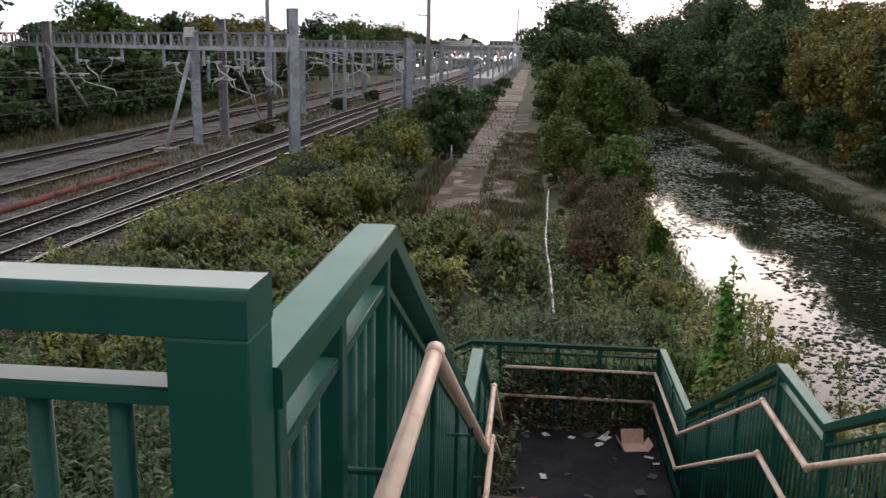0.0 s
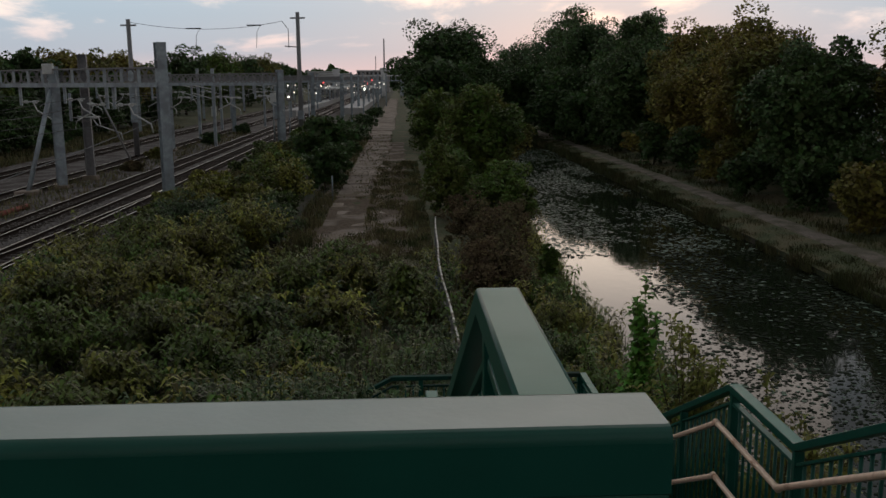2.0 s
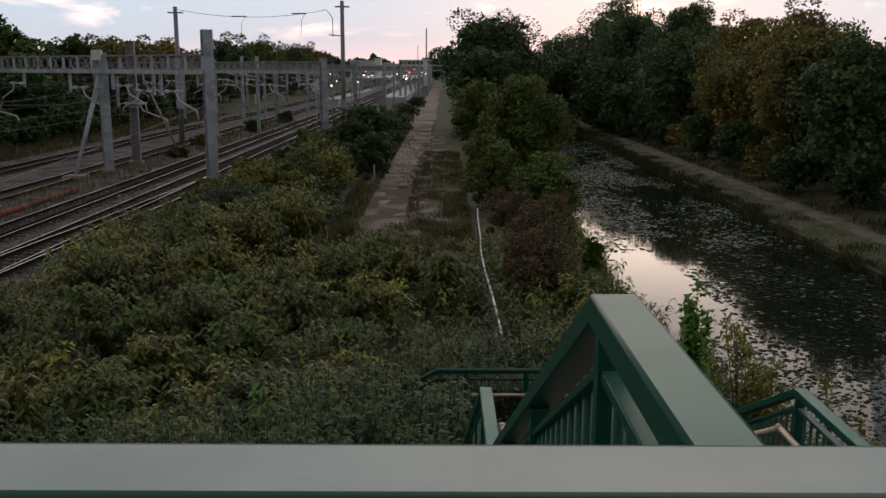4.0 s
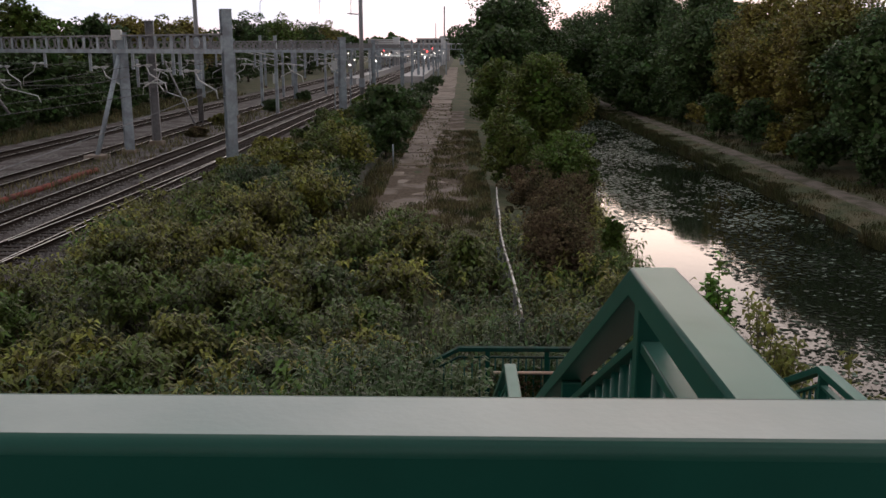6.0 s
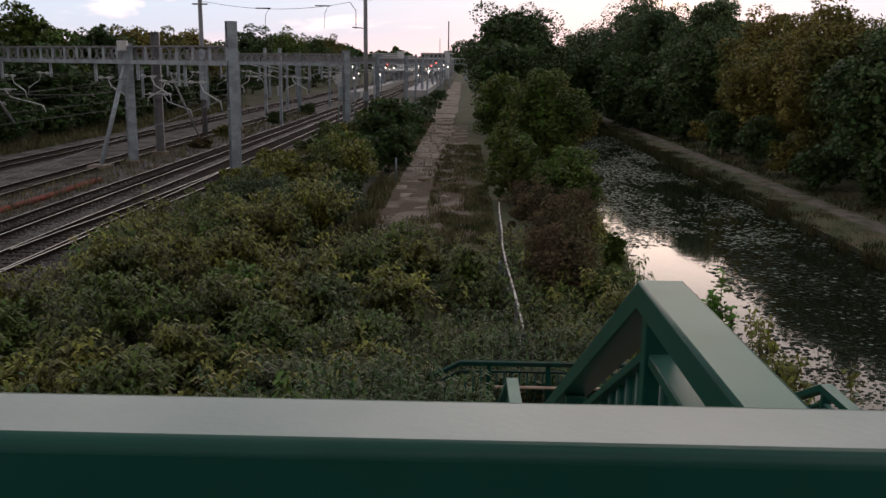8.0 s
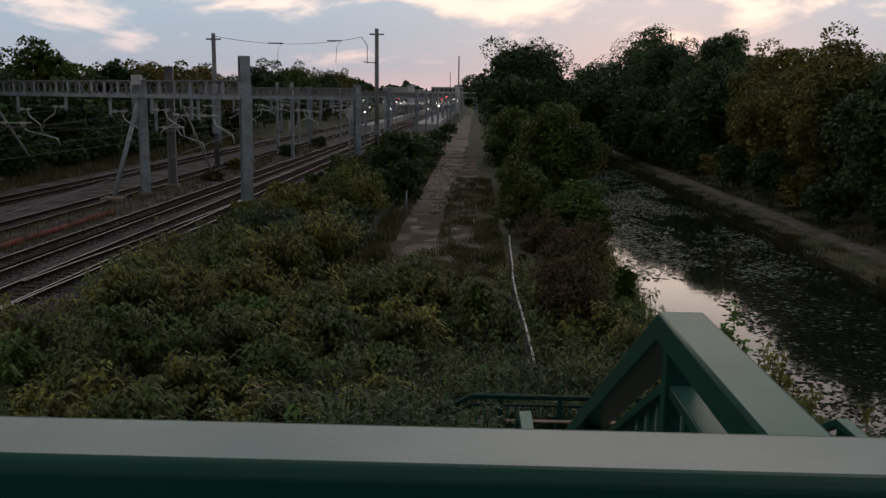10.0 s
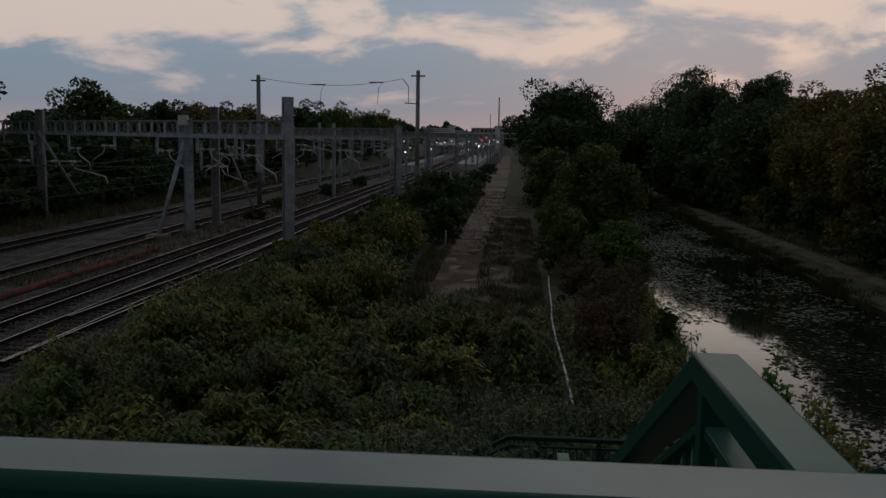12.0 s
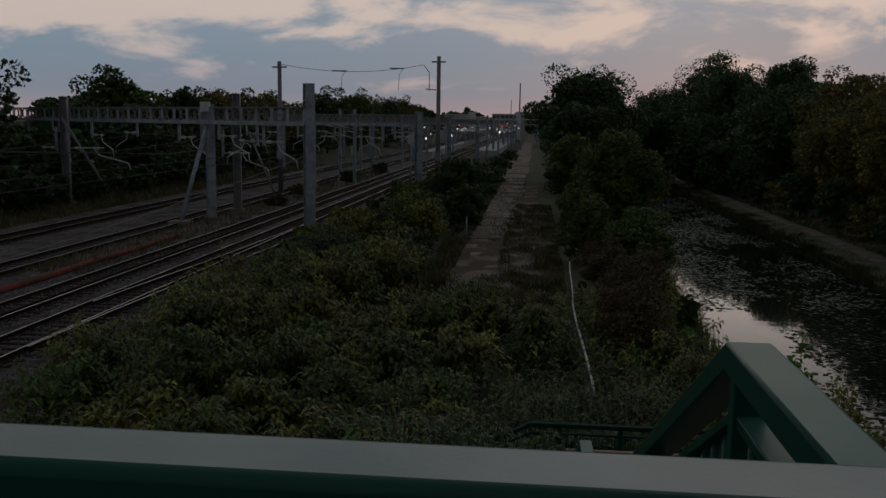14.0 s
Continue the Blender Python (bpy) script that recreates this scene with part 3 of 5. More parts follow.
part("lower_landing", bm, DECK, stairs, "dark wet looking landing strewn with litter")
for i in range(10):
    bm = bmesh.new()
    box(bm, (-1.68 - 0.3 * (i + 1), 8.84, -4.01 - 0.17 * (i + 1) - 0.1), (-1.66 - 0.3 * i, 11.0, -4.01 - 0.17 * (i + 1)), 0.005, 1)
    part("tread", bm, DECK, stairs)
for x, y, zt in ((-1.1, 4.4, -2.16), (1.1, 4.4, -2.16), (-1.1, 10.6, -4.15), (1.1, 10.6, -4.15)):
    bm = bmesh.new()
    box(bm, (x - 0.09, y - 0.09, -5.95), (x + 0.09, y + 0.09, zt), 0.006)
    part("column", bm, GREEN, stairs)

# ---- overhead line structures ----


def h_mast(x, y, z0, z1, w, parent, turn=0.6, material=None):
    """A steel column of wide H section with a base plate and cap plate."""
    bm = bmesh.new()
    t = 0.05
    for lo, hi in (((-w / 2, -w / 2, 0), (-w / 2 + t, w / 2, z1 - z0)), ((w / 2 - t, -w / 2, 0), (w / 2, w / 2, z1 - z0)), ((-w / 2 + t, -t / 2, 0), (w / 2 - t, t / 2, z1 - z0)), ((-w / 2 - 0.01, -w / 2 - 0.01, z1 - z0 - 0.02), (w / 2 + 0.01, w / 2 + 0.01, z1 - z0 + 0.03))):
        box(bm, lo, hi)
    for zz in (z1 - z0 - 1.1, z1 - z0 - 2.6, (z1 - z0) * 0.45):
        box(bm, (-w / 2 - 0.02, -w / 2 - 0.02, zz), (w / 2 + 0.02, w / 2 + 0.02, zz + 0.07))
    bmesh.ops.rotate(bm, verts=bm.verts[:], cent=(0, 0, 0), matrix=Matrix.Rotation(turn, 3, "Z"))
    bmesh.ops.translate(bm, verts=bm.verts[:], vec=(x, y, z0))
    m = part("mast", bm, material or STEEL, parent)
    bm = bmesh.new()
    box(bm, (x - w * 0.8, y - w * 0.8, -0.5), (x + w * 0.8, y + w * 0.8, z0 + 0.05), 0.03)
    part("footing", bm, CONCRETE, m, "dark concrete footing block")
    return m


def cantilever(p, toward, drop, parent):
    """A drop tube with an insulated registration arm that ends in a downward hook."""
    p = Vector(p)
    s = Vector(toward)
    bm = bmesh.new()
    box(bm, (p.x - 0.09, p.y - 0.09, p.z - drop), (p.x + 0.09, p.y + 0.09, p.z))
    dt = part("drop_tube", bm, STEEL, parent)
    q = p - Vector((0, 0, drop - 0.25))
    bm = bmesh.new()
    tube(bm, [q, q + s * 2.2 + Vector((0, 0, 0.08))], 0.05, 6)
    tube(bm, [q + s * 1.5 + Vector((0, 0, 0.05)), q + s * 1.9 - Vector((0, 0, 0.55)), q + s * 3.6 - Vector((0, 0, 1.15)), q + s * 3.75 - Vector((0, 0, 1.7))], 0.045, 6)
    part("registration_arm", bm, PALE, dt, "pale bent registration arm")
    for k in (0.45, 1.55):
        bm = bmesh.new()
        for j in range(5):
            c = q + s * (k + 0.07 * j) + Vector((0, 0, 0.03))
            tube(bm, [c, c + s * 0.035], 0.12, 8)
        part("insulator", bm, PALE, dt, "ribbed pale insulator")


def cellular_web(bm, a, b, z0, z1, pitch, th=0.03):
    """A steel web with a row of round holes, from a to b between two heights."""
    d = b - a
    n = max(2, int(d.length / pitch))
    step = d / n
    u = d.normalized()
    side = Vector((-u.y, u.x, 0)) * th / 2
    rad = min(pitch, z1 - z0) * 0.43
    for i in range(n):
        c = a + step * (i + 0.5)
        loops = []
        for sg in (-1, 1):
            outer, inner = [], []
            for k in range(12):
                t = k * math.pi / 6
                cx, cy = math.cos(t), math.sin(t)
                m = max(abs(cx), abs(cy))
                outer.append(bm.verts.new(c + u * (cx / m * step.length / 2) + side * sg + Vector((0, 0, (z0 + z1) / 2 + cy / m * (z1 - z0) / 2))))
                inner.append(bm.verts.new(c + u * (cx * rad) + side * sg + Vector((0, 0, (z0 + z1) / 2 + cy * rad))))
            for k in range(12):
                q = (outer[k], outer[(k + 1) % 12], inner[(k + 1) % 12], inner[k])
                bm.faces.new(q if sg > 0 else q[::-1])
            loops.append(inner)
        for k in range(12):
            bm.faces.new((loops[0][k], loops[0][(k + 1) % 12], loops[1][(k + 1) % 12], loops[1][k]))
    return bm


def portal(masts, z_top, z_bot, w, arms, label, first_extra=0.0, strut=None, boom_extra=0.0, old=False):
    """Masts joined by an open box boom, from which drop tubes and arms hang."""
    x0, y0 = masts[0]
    e = thing("overhead_line_portal", label, "railway gantry", "overhead line portals", at=(0, 0, 0))
    a, b = Vector((*masts[0], 0)), Vector((*masts[-1], 0))
    d = (b - a).normalized()
    turn = math.atan2(d.y, d.x)
    for i, (x, y) in enumerate(masts):
        h_mast(x, y, 0.0 if i else -0.3, z_top + (first_extra if i == 0 else 0.15), w if i < 2 else w * 0.85, e, -1.05)
    b = b + d * boom_extra
    n = max(6, int((b - a).length / 1.75))
    side = Vector((-d.y, d.x, 0)) * (w * 0.5 + 0.03)
    if side.y > 0:
        side = -side
    bm = bmesh.new()
    for sgn in (-1, 1):
        o = side * sgn
        beam(bm, a + o + Vector((0, 0, z_bot + 0.14)), b + o + Vector((0, 0, z_bot + 0.14)), 0.12, 0.28)
    boom = part("boom", bm, STEEL, e, "open box boom of grey steel plates")
    bm = bmesh.new()
    for sgn in (-1, 1):
        beam(bm, a + side * sgn + Vector((0, 0, z_top - 0.05)), b + side * sgn + Vector((0, 0, z_top - 0.05)), 0.22, 0.10)
    part("top_chord", bm, OLDSTEEL, boom, "darker weathered top chord")
    bm = bmesh.new()
    back = -side if strut is not None else side
    cellular_web(bm, a + back, b + back, z_bot + 0.282, z_top - 0.102, 1.0)
    bmesh.ops.remove_doubles(bm, verts=bm.verts[:], dist=0.002)
    part("pierced_web", bm, OLDSTEEL, boom, "steel web pierced by a row of round holes")
    if strut is not None:
        for i in range(n + 1):
            c = a.lerp(b, i / n) + side
            bm = bmesh.new()
            beam(bm, c + Vector((0, 0, z_bot + 0.282)), c + Vector((0, 0, z_top - 0.102)), 0.30, 0.04, up=(-d.y, d.x, 0))
            part("batten_plate", bm, STEEL, boom)
    if strut is not None:
        x, y = masts[strut]
        bm = bmesh.new()
        foot = Vector((x - 1.55 + 0.6, y - 3.6, -0.05))
        tube(bm, [foot, (x - 0.15, y - 0.3, z_bot - 0.2)], 0.16, 8)
        part("raking_strut", bm, STEEL, e)
        bm = bmesh.new()
        box(bm, (foot.x - 0.7, foot.y - 0.6, -0.5), (foot.x + 0.7, foot.y + 0.6, 0.1), 0.04)
        part("footing", bm, CONCRETE, e, "dark concrete footing block")
        bm = bmesh.new()
        box(bm, (x - 0.45, y - 0.75, z_top - 0.35), (x + 0.25, y - 0.45, z_top + 0.35), 0.02)
        part("sign_plate", bm, PALE, e, "pale square plate on the boom")
    for k, drop, sgn in arms:
        p = a.lerp(b, k)
        cantilever((p.x, p.y, z_bot + 0.1), d * sgn, drop, e)
    return e


portal([(-14.65, 57), (-23.85, 63.9), (-42.7, 78)], 8.1, 6.85, 0.62, [(0.10, 1.5, -1), (0.115, 1.5, 1), (0.21, 1.2, -1), (0.32, 1.4, -1), (0.45, 1.2, 1), (0.61, 1.5, -1), (0.74, 2.2, 1), (0.77, 2.6, -1), (0.88, 2.4, 1)], "grey galvanised steel portal spanning the tracks with hanging arms", 1.45, 1, 14)
portal([(-11.5, 88), (-24.6, 97.5), (-42, 110)], 7.95, 6.75, 0.6, [(0.08, 1.4, -1), (0.12, 1.6, 1), (0.22, 1.5, -1), (0.3, 1.6, 1), (0.38, 1.4, 1), (0.45, 1.6, -1), (0.53, 1.3, 1), (0.6, 1.6, 1), (0.68, 1.5, -1), (0.75, 1.8, -1), (0.86, 1.6, 1)], "grey steel portal farther along the tracks", 0.25, None, 4)
for yy, dx in ((127, 0), (170, 1.2), (215, 2.2), (262, 3.0), (315, 3.6), (380, 4)):
    portal([(-12.2 + dx, yy), (-23.6, yy + 2), (-38, yy + 6)], 7.9, 6.9, 0.45, [(0.15, 1.6, 1), (0.33, 1.6, -1), (0.55, 1.6, 1), (0.8, 1.6, -1)], "distant grey steel portal over the tracks", 0.4)

# older brownish stanchion with a bracket, behind the first portal
e = thing("old_stanchion", "weathered brown grey steel stanchion beside the tracks", "railway mast", "old masts", at=(0, 0, 0))
h_mast(-23.7, 69.4, 0.1, 9.2, 0.62, e, 0.2, OLDSTEEL)
cantilever((-24.7, 69.0, 6.4), Vector((1, 0, 0)), 2.1, e)
bm = bmesh.new()
tube(bm, [(-22.6, 69.0, 6.3), (-20.4, 68.6, 1.4)], 0.07, 6)
part("brace", bm, OLDSTEEL, e)
e = thing("old_stanchion", "weathered brown grey steel stanchion beside the tracks", "railway mast", "old masts", at=(0, 0, 0))
h_mast(-39.5, 72, 0.1, 8.9, 0.6, e, 0.2, OLDSTEEL)
bm = bmesh.new()
tube(bm, [(-39.5, 71.6, 7.2), (-36.2, 71.5, 2.0)], 0.12, 6)
part("brace", bm, OLDSTEEL, e)
cantilever((-39.0, 71.5, 6.4), Vector((1.5, -0.1, 0)), 2.0, e)
cantilever((-40.0, 71.5, 6.4), Vector((-0.7, 0.1, 0)), 2.0, e)
for (x, y, z1) in ((-21.2, 104, 8.6), (-26, 118, 8.8), (-17.5, 135, 8.4), (-27.5, 140, 8.4), (-22.4, 150, 8.4), (-12, 190, 8.6), (-8.4, 205, 8.8), (-4.9, 200, 8.6), (-22.3, 185, 8.4), (-7.5, 250, 9), (-4.2, 262, 9), (-21.5, 235, 9), (-8.6, 160, 8.6), (-12.6, 240, 8.8), (-7.9, 300, 9), (-14.4, 290, 9), (-24.6, 270, 9), (-28.4, 220, 8.8), (-33.5, 180, 8.8), (-34, 250, 9), (-30.5, 310, 9)):
    e = thing("line_mast", "slim grey steel overhead line mast", "railway mast", "slim masts", at=(x, y, -0.3))
    bm = bmesh.new()
    box(bm, (-0.17, -0.17, 0), (0.17, 0.17, z1 + 0.3), 0.02, 1)
    part("mast", bm, STEEL, e)
    bm = bmesh.new()
    tube(bm, [(0, 0, 6.6), (-2.6, 0, 7.1)], 0.06, 6)
    tube(bm, [(0, 0, 5.5), (-2.4, 0, 6.2), (-2.7, 0, 5.2)], 0.05, 6)
    part("bracket_arm", bm, PALE, e)

# two tall poles with a slack wire between them
POLES = [(-26.4, 91, 13.2), (-10.35, 95, 14.1)]
for k, (x, y, z1) in enumerate(POLES):
    e = thing("tall_pole", "tall slim grey pole carrying an auxiliary wire", "pole", "tall poles", at=(x, y, -0.3))
    bm = bmesh.new()
    tube(bm, [(0, 0, 0), (0, 0, z1 + 0.3)], 0.27, 10, 0.2)
    part("shaft", bm, OLDSTEEL, e)
    bm = bmesh.new()
    box(bm, (-0.75, -0.08, z1 - 0.35), (0.75, 0.08, z1 - 0.2))
    part("cross_arm", bm, OLDSTEEL, e)
    bm = bmesh.new()
    box(bm, (-0.3, -0.3, 3.5), (0.3, 0.3, 8.6 if k == 0 else 4.4), 0.03)
    part("sleeve", bm, STEEL, e)
    if k:
        bm = bmesh.new()
        tube(bm, [(0, 0, z1 - 3.2), (-1.4, 0, z1 - 3.1)], 0.06, 6)
        tube(bm, [(-1.0, 0, z1 - 3.3), (-1.0, 0, z1 - 1.4), (-1.6, 0, z1 - 0.6)], 0.04, 6)
        part("bracket_arm", bm, OLDSTEEL, e)
        bm = bmesh.new()
        tube(bm, [(0.9, -0.4, 0), (0.9, -0.4, 7.2)], 0.07, 6)
        part("conduit", bm, STEEL, e)
A, B = Vector((-26.4, 91, 12.95)), Vector((-11.9, 94.7, 13.2))
wire = thing("pole_wire", "slack wire with hanging insulators between tall poles", "wire", at=(0, 0, 0))
bm = bmesh.new()
tube(bm, [A.lerp(B, k / 16) - Vector((0, 0, 0.75 * 4 * (k / 16) * (1 - k / 16))) for k in range(17)], 0.022, 5)
part("conductor", bm, CABLE, wire)
for k in (0.42, 0.82):
    p = A.lerp(B, k) - Vector((0, 0, 3.0 * k * (1 - k)))
    bm = bmesh.new()
    tube(bm, [p + Vector((-0.9, 0, 0.05)), p + Vector((0.6, 0, 0.05))], 0.07, 6)
    tube(bm, [p + Vector((0.45, 0, 0)), p + Vector((0.1, 0, -0.6)), p + Vector((0, 0, -2.2))], 0.025, 5)
    part("insulator", bm, CABLE, wire)

# overhead wires along the tracks
for cx in TRACKS:
    e = thing("overhead_wire", "thin contact wire and messenger over a track", "wire", "overhead wires", at=(cx, 0, 0))
    bm = bmesh.new()
    tube(bm, [(0.1, -40, 4.8), (-0.1, 60, 4.8), (0.1, 100, 4.8), (0, 400, 4.8)], 0.014, 4)
    part("contact_wire", bm, CABLE, e)
    bm = bmesh.new()
    pts = []
    for k in range(-2, 20):
        y = 60 + k * 20
        pts.append((0, y, 6.3 if k % 2 == 0 else 5.6))
    tube(bm, pts, 0.014, 4)
    part("messenger_wire", bm, CABLE, e)
bm = bmesh.new()
P0, P1 = Vector((-14.9, 57, 4.92)), Vector((-23.0, 32, 0.9))
tube(bm, [P0.lerp(P1, k / 10) - Vector((0, 0, 1.0 * (k / 10) * (1 - k / 10))) for k in range(11)], 0.024, 5)
tagged(mesh_ob("return_cable", bm, OLDSTEEL), "slack grey cable tied to a mast", "cable")

# small trackside things
for (x, y) in ((-15.6, 112), (-14.4, 118)):
    e = thing("signal_post", "small trackside signal post with a pale head", "railway signal", "signal posts", at=(x, y, -0.3))
    bm = bmesh.new()
    tube(bm, [(0, 0, 0), (0, 0, 5.1)], 0.08, 6)
    part("post", bm, STEEL, e)
    bm = bmesh.new()
    box(bm, (-0.35, -0.15, 4.9), (0.35, 0.15, 6.0), 0.05)
    hd = part("head", bm, PALE if x < -15 else OLDSTEEL, e)
    if x > -15:
        bm = bmesh.new()
        bmesh.ops.create_icosphere(bm, subdivisions=1, radius=0.11, matrix=Matrix.Translation((0, -0.2, 5.4)))
        part("lamp", bm, glow("white_signal", (1.0, 0.95, 0.85), 4), hd, "lit white signal lamp")
for (x, y, s) in ((-40, 195, 2.0),):
    e = thing("equipment_box", "pale trackside equipment cabinet on the ballast", "cabinet", "equipment cabinets", at=(x, y, -0.25))
    bm = bmesh.new()
    box(bm, (-0.5, -0.3, 0), (0.5, 0.3, s), 0.03)
    part("body", bm, PALE, e)
    bm = bmesh.new()
    box(bm, (-0.55, -0.35, s + 0.002), (0.55, 0.35, s + 0.07), 0.02)
    part("roof", bm, PALE, e)
    bm = bmesh.new()
    box(bm, (-0.44, -0.33, 0.1), (0.44, -0.305, s - 0.08), 0.01)
    part("door", bm, PALE, e)
e = thing("warning_sign", "small diamond shaped sign on a post by the trees", "sign", at=(-39.5, 76.5, 0))
bm = bmesh.new()
tube(bm, [(0, 0, -0.3), (0, 0, 3.2)], 0.05, 6)
part("post", bm, OLDSTEEL, e)
bm = bmesh.new()
box(bm, (-0.35, -0.03, -0.35), (0.35, 0.03, 0.35))
bmesh.ops.rotate(bm, verts=bm.verts[:], cent=(0, 0, 0), matrix=Matrix.Rotation(radians(45), 3, "Y"))
bmesh.ops.translate(bm, verts=bm.verts[:], vec=(0, -0.08, 3.0))
part("plate", bm, PALE, e)

# ---- the far station ----
RED, WHITEL, AMBER = glow("red_signal", (1.0, 0.07, 0.06), 5), glow("white_lamp", (1.0, 0.93, 0.84), 5), glow("platform_lamp", (1.0, 0.80, 0.66), 4)
for (x0, x1, y0, y1) in ((-13.4, -8.6, 205, 470), (-24.2, -21.9, 190, 470)):
    bm = bmesh.new()
    box(bm, (x0, y0, -0.4), (x1, y1, 0.95), 0.05)
    box(bm, (x0 - 0.12, y0, 0.952), (x1 + 0.12, y1, 1.05))
    tagged(mesh_ob("platform", bm, PLATFORM), "pale station platform in the distance", "platform", kind="structure")
rng = np.random.default_rng(5)
for k, (x, y0, y1) in enumerate(((-11, 300, 400), (-23, 290, 400), (-30, 330, 420))):
    e = thing("platform_canopy", "long grey station canopy on posts", "canopy", "station canopies", at=(x, y0, 0.95))
    bm = bmesh.new()
    box(bm, (-2.4, 0, 3.4), (2.4, y1 - y0, 3.8), 0.05)
    part("roof", bm, ROOFING, e)
    for j in range(6):
        bm = bmesh.new()
        box(bm, (-0.12, j * 18 + 2, 0), (0.12, j * 18 + 2.24, 3.4))
        part("post", bm, STEEL, e)
e = thing("station_footbridge", "distant grey station footbridge across the platforms", "footbridge", at=(-18, 405, 0))
bm = bmesh.new()
box(bm, (-20, 0, 6.6), (20, 3, 7.0))
part("deck", bm, STEEL, e)
bm = bmesh.new()
box(bm, (-20, 0, 8.9), (20, 3, 9.3))
part("roof", bm, ROOFING, e)
for j in range(21):
    bm = bmesh.new()
    box(bm, (-20 + j * 1.98, 0, 7.0), (-19.7 + j * 1.98, 0.3, 8.9))
    part("mullion", bm, STEEL, e)
for x in (-19, -7, 8, 18.5):
    bm = bmesh.new()
    box(bm, (x - 0.9, 0.2, 0), (x + 0.9, 2.8, 6.6))
    part("tower", bm, STEEL, e)
for (x, y, w, d, h, m) in ((-34, 470, 16, 14, 10.5, BRICKISH), (-17, 560, 20, 16, 13, BRICKISH), (-46, 520, 14, 12, 12, BRICKISH), (-8, 420, 2.4, 2.4, 12.5, ROOFING), (-24, 340, 2.2, 2.2, 11, ROOFING)):
    e = thing("station_building", "distant grey flat roofed building by the station", "building", "station buildings", at=(x, y, -0.3))
    bm = bmesh.new()
    box(bm, (-w / 2, 0, 0), (w / 2, d, h), 0.05, 1)
    part("wall", bm, m, e)
    bm = bmesh.new()
    box(bm, (-w / 2 - 0.3, -0.3, h + 0.003), (w / 2 + 0.3, d + 0.3, h + 0.5), 0.04, 1)
    part("roof", bm, ROOFING, e)
    if w > 5:
        for r in range(int(h / 3.2)):
            for c in range(int(w / 2.6)):
                bm = bmesh.new()
                box(bm, (-w / 2 + 0.6 + c * 2.6, -0.06, 1.2 + r * 3.2), (-w / 2 + 2.0 + c * 2.6, -0.01, 2.7 + r * 3.2))
                part("window", bm, CABLE, e)
LAMPS = [(-9.4, 235, 4.9, WHITEL, 0.27), (-11, 300, 6.2, RED, 0.3), (-13.2, 330, 5.2, AMBER, 0.28), (-22.6, 260, 5.6, AMBER, 0.26), (-22.6, 320, 5.6, WHITEL, 0.3), (-12.4, 300, 4.8, AMBER, 0.24), (-10.2, 340, 5.0, WHITEL, 0.26), (-9.4, 300, 7.2, RED, 0.28), (-28, 330, 6.4, RED, 0.28), (-18, 350, 5.1, AMBER, 0.3), (-5, 310, 4.6, WHITEL, 0.24), (-6.4, 345, 5.6, WHITEL, 0.26), (-26, 380, 5.4, WHITEL, 0.3), (-15, 380, 6.8, RED, 0.3), (-9, 390, 6.2, AMBER, 0.3), (-20.6, 410, 5.2, WHITEL, 0.32)]
lrg = random.Random(41)
LAMPS = LAMPS[:1] + [(x, y, z, m, r * 0.62) for x, y, z, m, r in LAMPS[1:]]
for k in range(46):
    LAMPS.append((lrg.choice((-9.2, -12.6, -22.4, -23.8, -28.5, -34.0)) + lrg.uniform(-0.4, 0.4), lrg.uniform(240, 440), lrg.uniform(3.6, 6.2), AMBER if k % 3 else WHITEL, lrg.uniform(0.08, 0.14)))
for (x, y, z, m, r) in LAMPS:
    e = thing("station_lamp", "small lit lamp on a post at the station", "lamp", "station lamps", at=(x, y, -0.3))
    bm = bmesh.new()
    tube(bm, [(0, 0.2, 0), (0, 0.2, z + 0.3)], 0.09, 6)
    part("post", bm, STEEL, e)
    bm = bmesh.new()
    bmesh.ops.create_icosphere(bm, subdivisions=1, radius=r, matrix=Matrix.Translation((0, 0, z + 0.3)))
    part("lamp", bm, m, e)
for (x, y, h, r) in ((-10.8, 600, 33.8, 0.55), (-17.5, 640, 24, 0.3)):
    bm = bmesh.new()
    tube(bm, [(x, y, -0.3), (x, y, h)], r, 8, r * 0.7)
    tagged(mesh_ob("far_chimney", bm, OLDSTEEL), "thin distant chimney above the horizon", "chimney")
e = thing("warehouse", "pale roofed low building glimpsed behind canal trees", "building", at=(38.2, 77, 0))
bm = bmesh.new()
box(bm, (-3.2, 0, 0), (6, 9, 6.4), 0.05, 1)
part("wall", bm, ROOFING, e)
bm = bmesh.new()
for sg in (-1, 1):
    beam(bm, (1.4 + sg * 4.9, 4.5, 6.6), (1.4, 4.5, 8.6), 9.6, 0.2, up=(0, 0, 1))
part("roof", bm, ROOFING, e, "pale pitched sheet roof")

# ---- plants ----


def clump_leaves(n, c, r, rng, clumps, size, hollow=0.5, squash=0.8):
    """Leaf places on many small clumps that fill an ellipsoid."""
    d = unit(rng.normal(size=(clumps, 3)))
    rho = rng.uniform(hollow, 0.92, clumps)[:, None]
    cc = np.array(c) + d * rho * np.array(r)
    cr = min(r) * rng.uniform(0.17, 0.34, clumps)
    k = rng.integers(0, clumps, n)
    dd = unit(rng.normal(size=(n, 3)) + (0, 0, 0.3))
    p = cc[k] + dd * (cr[k] * rng.uniform(0.68, 1.04, n))[:, None] * (1, 1, squash)
    return p, cc, dd


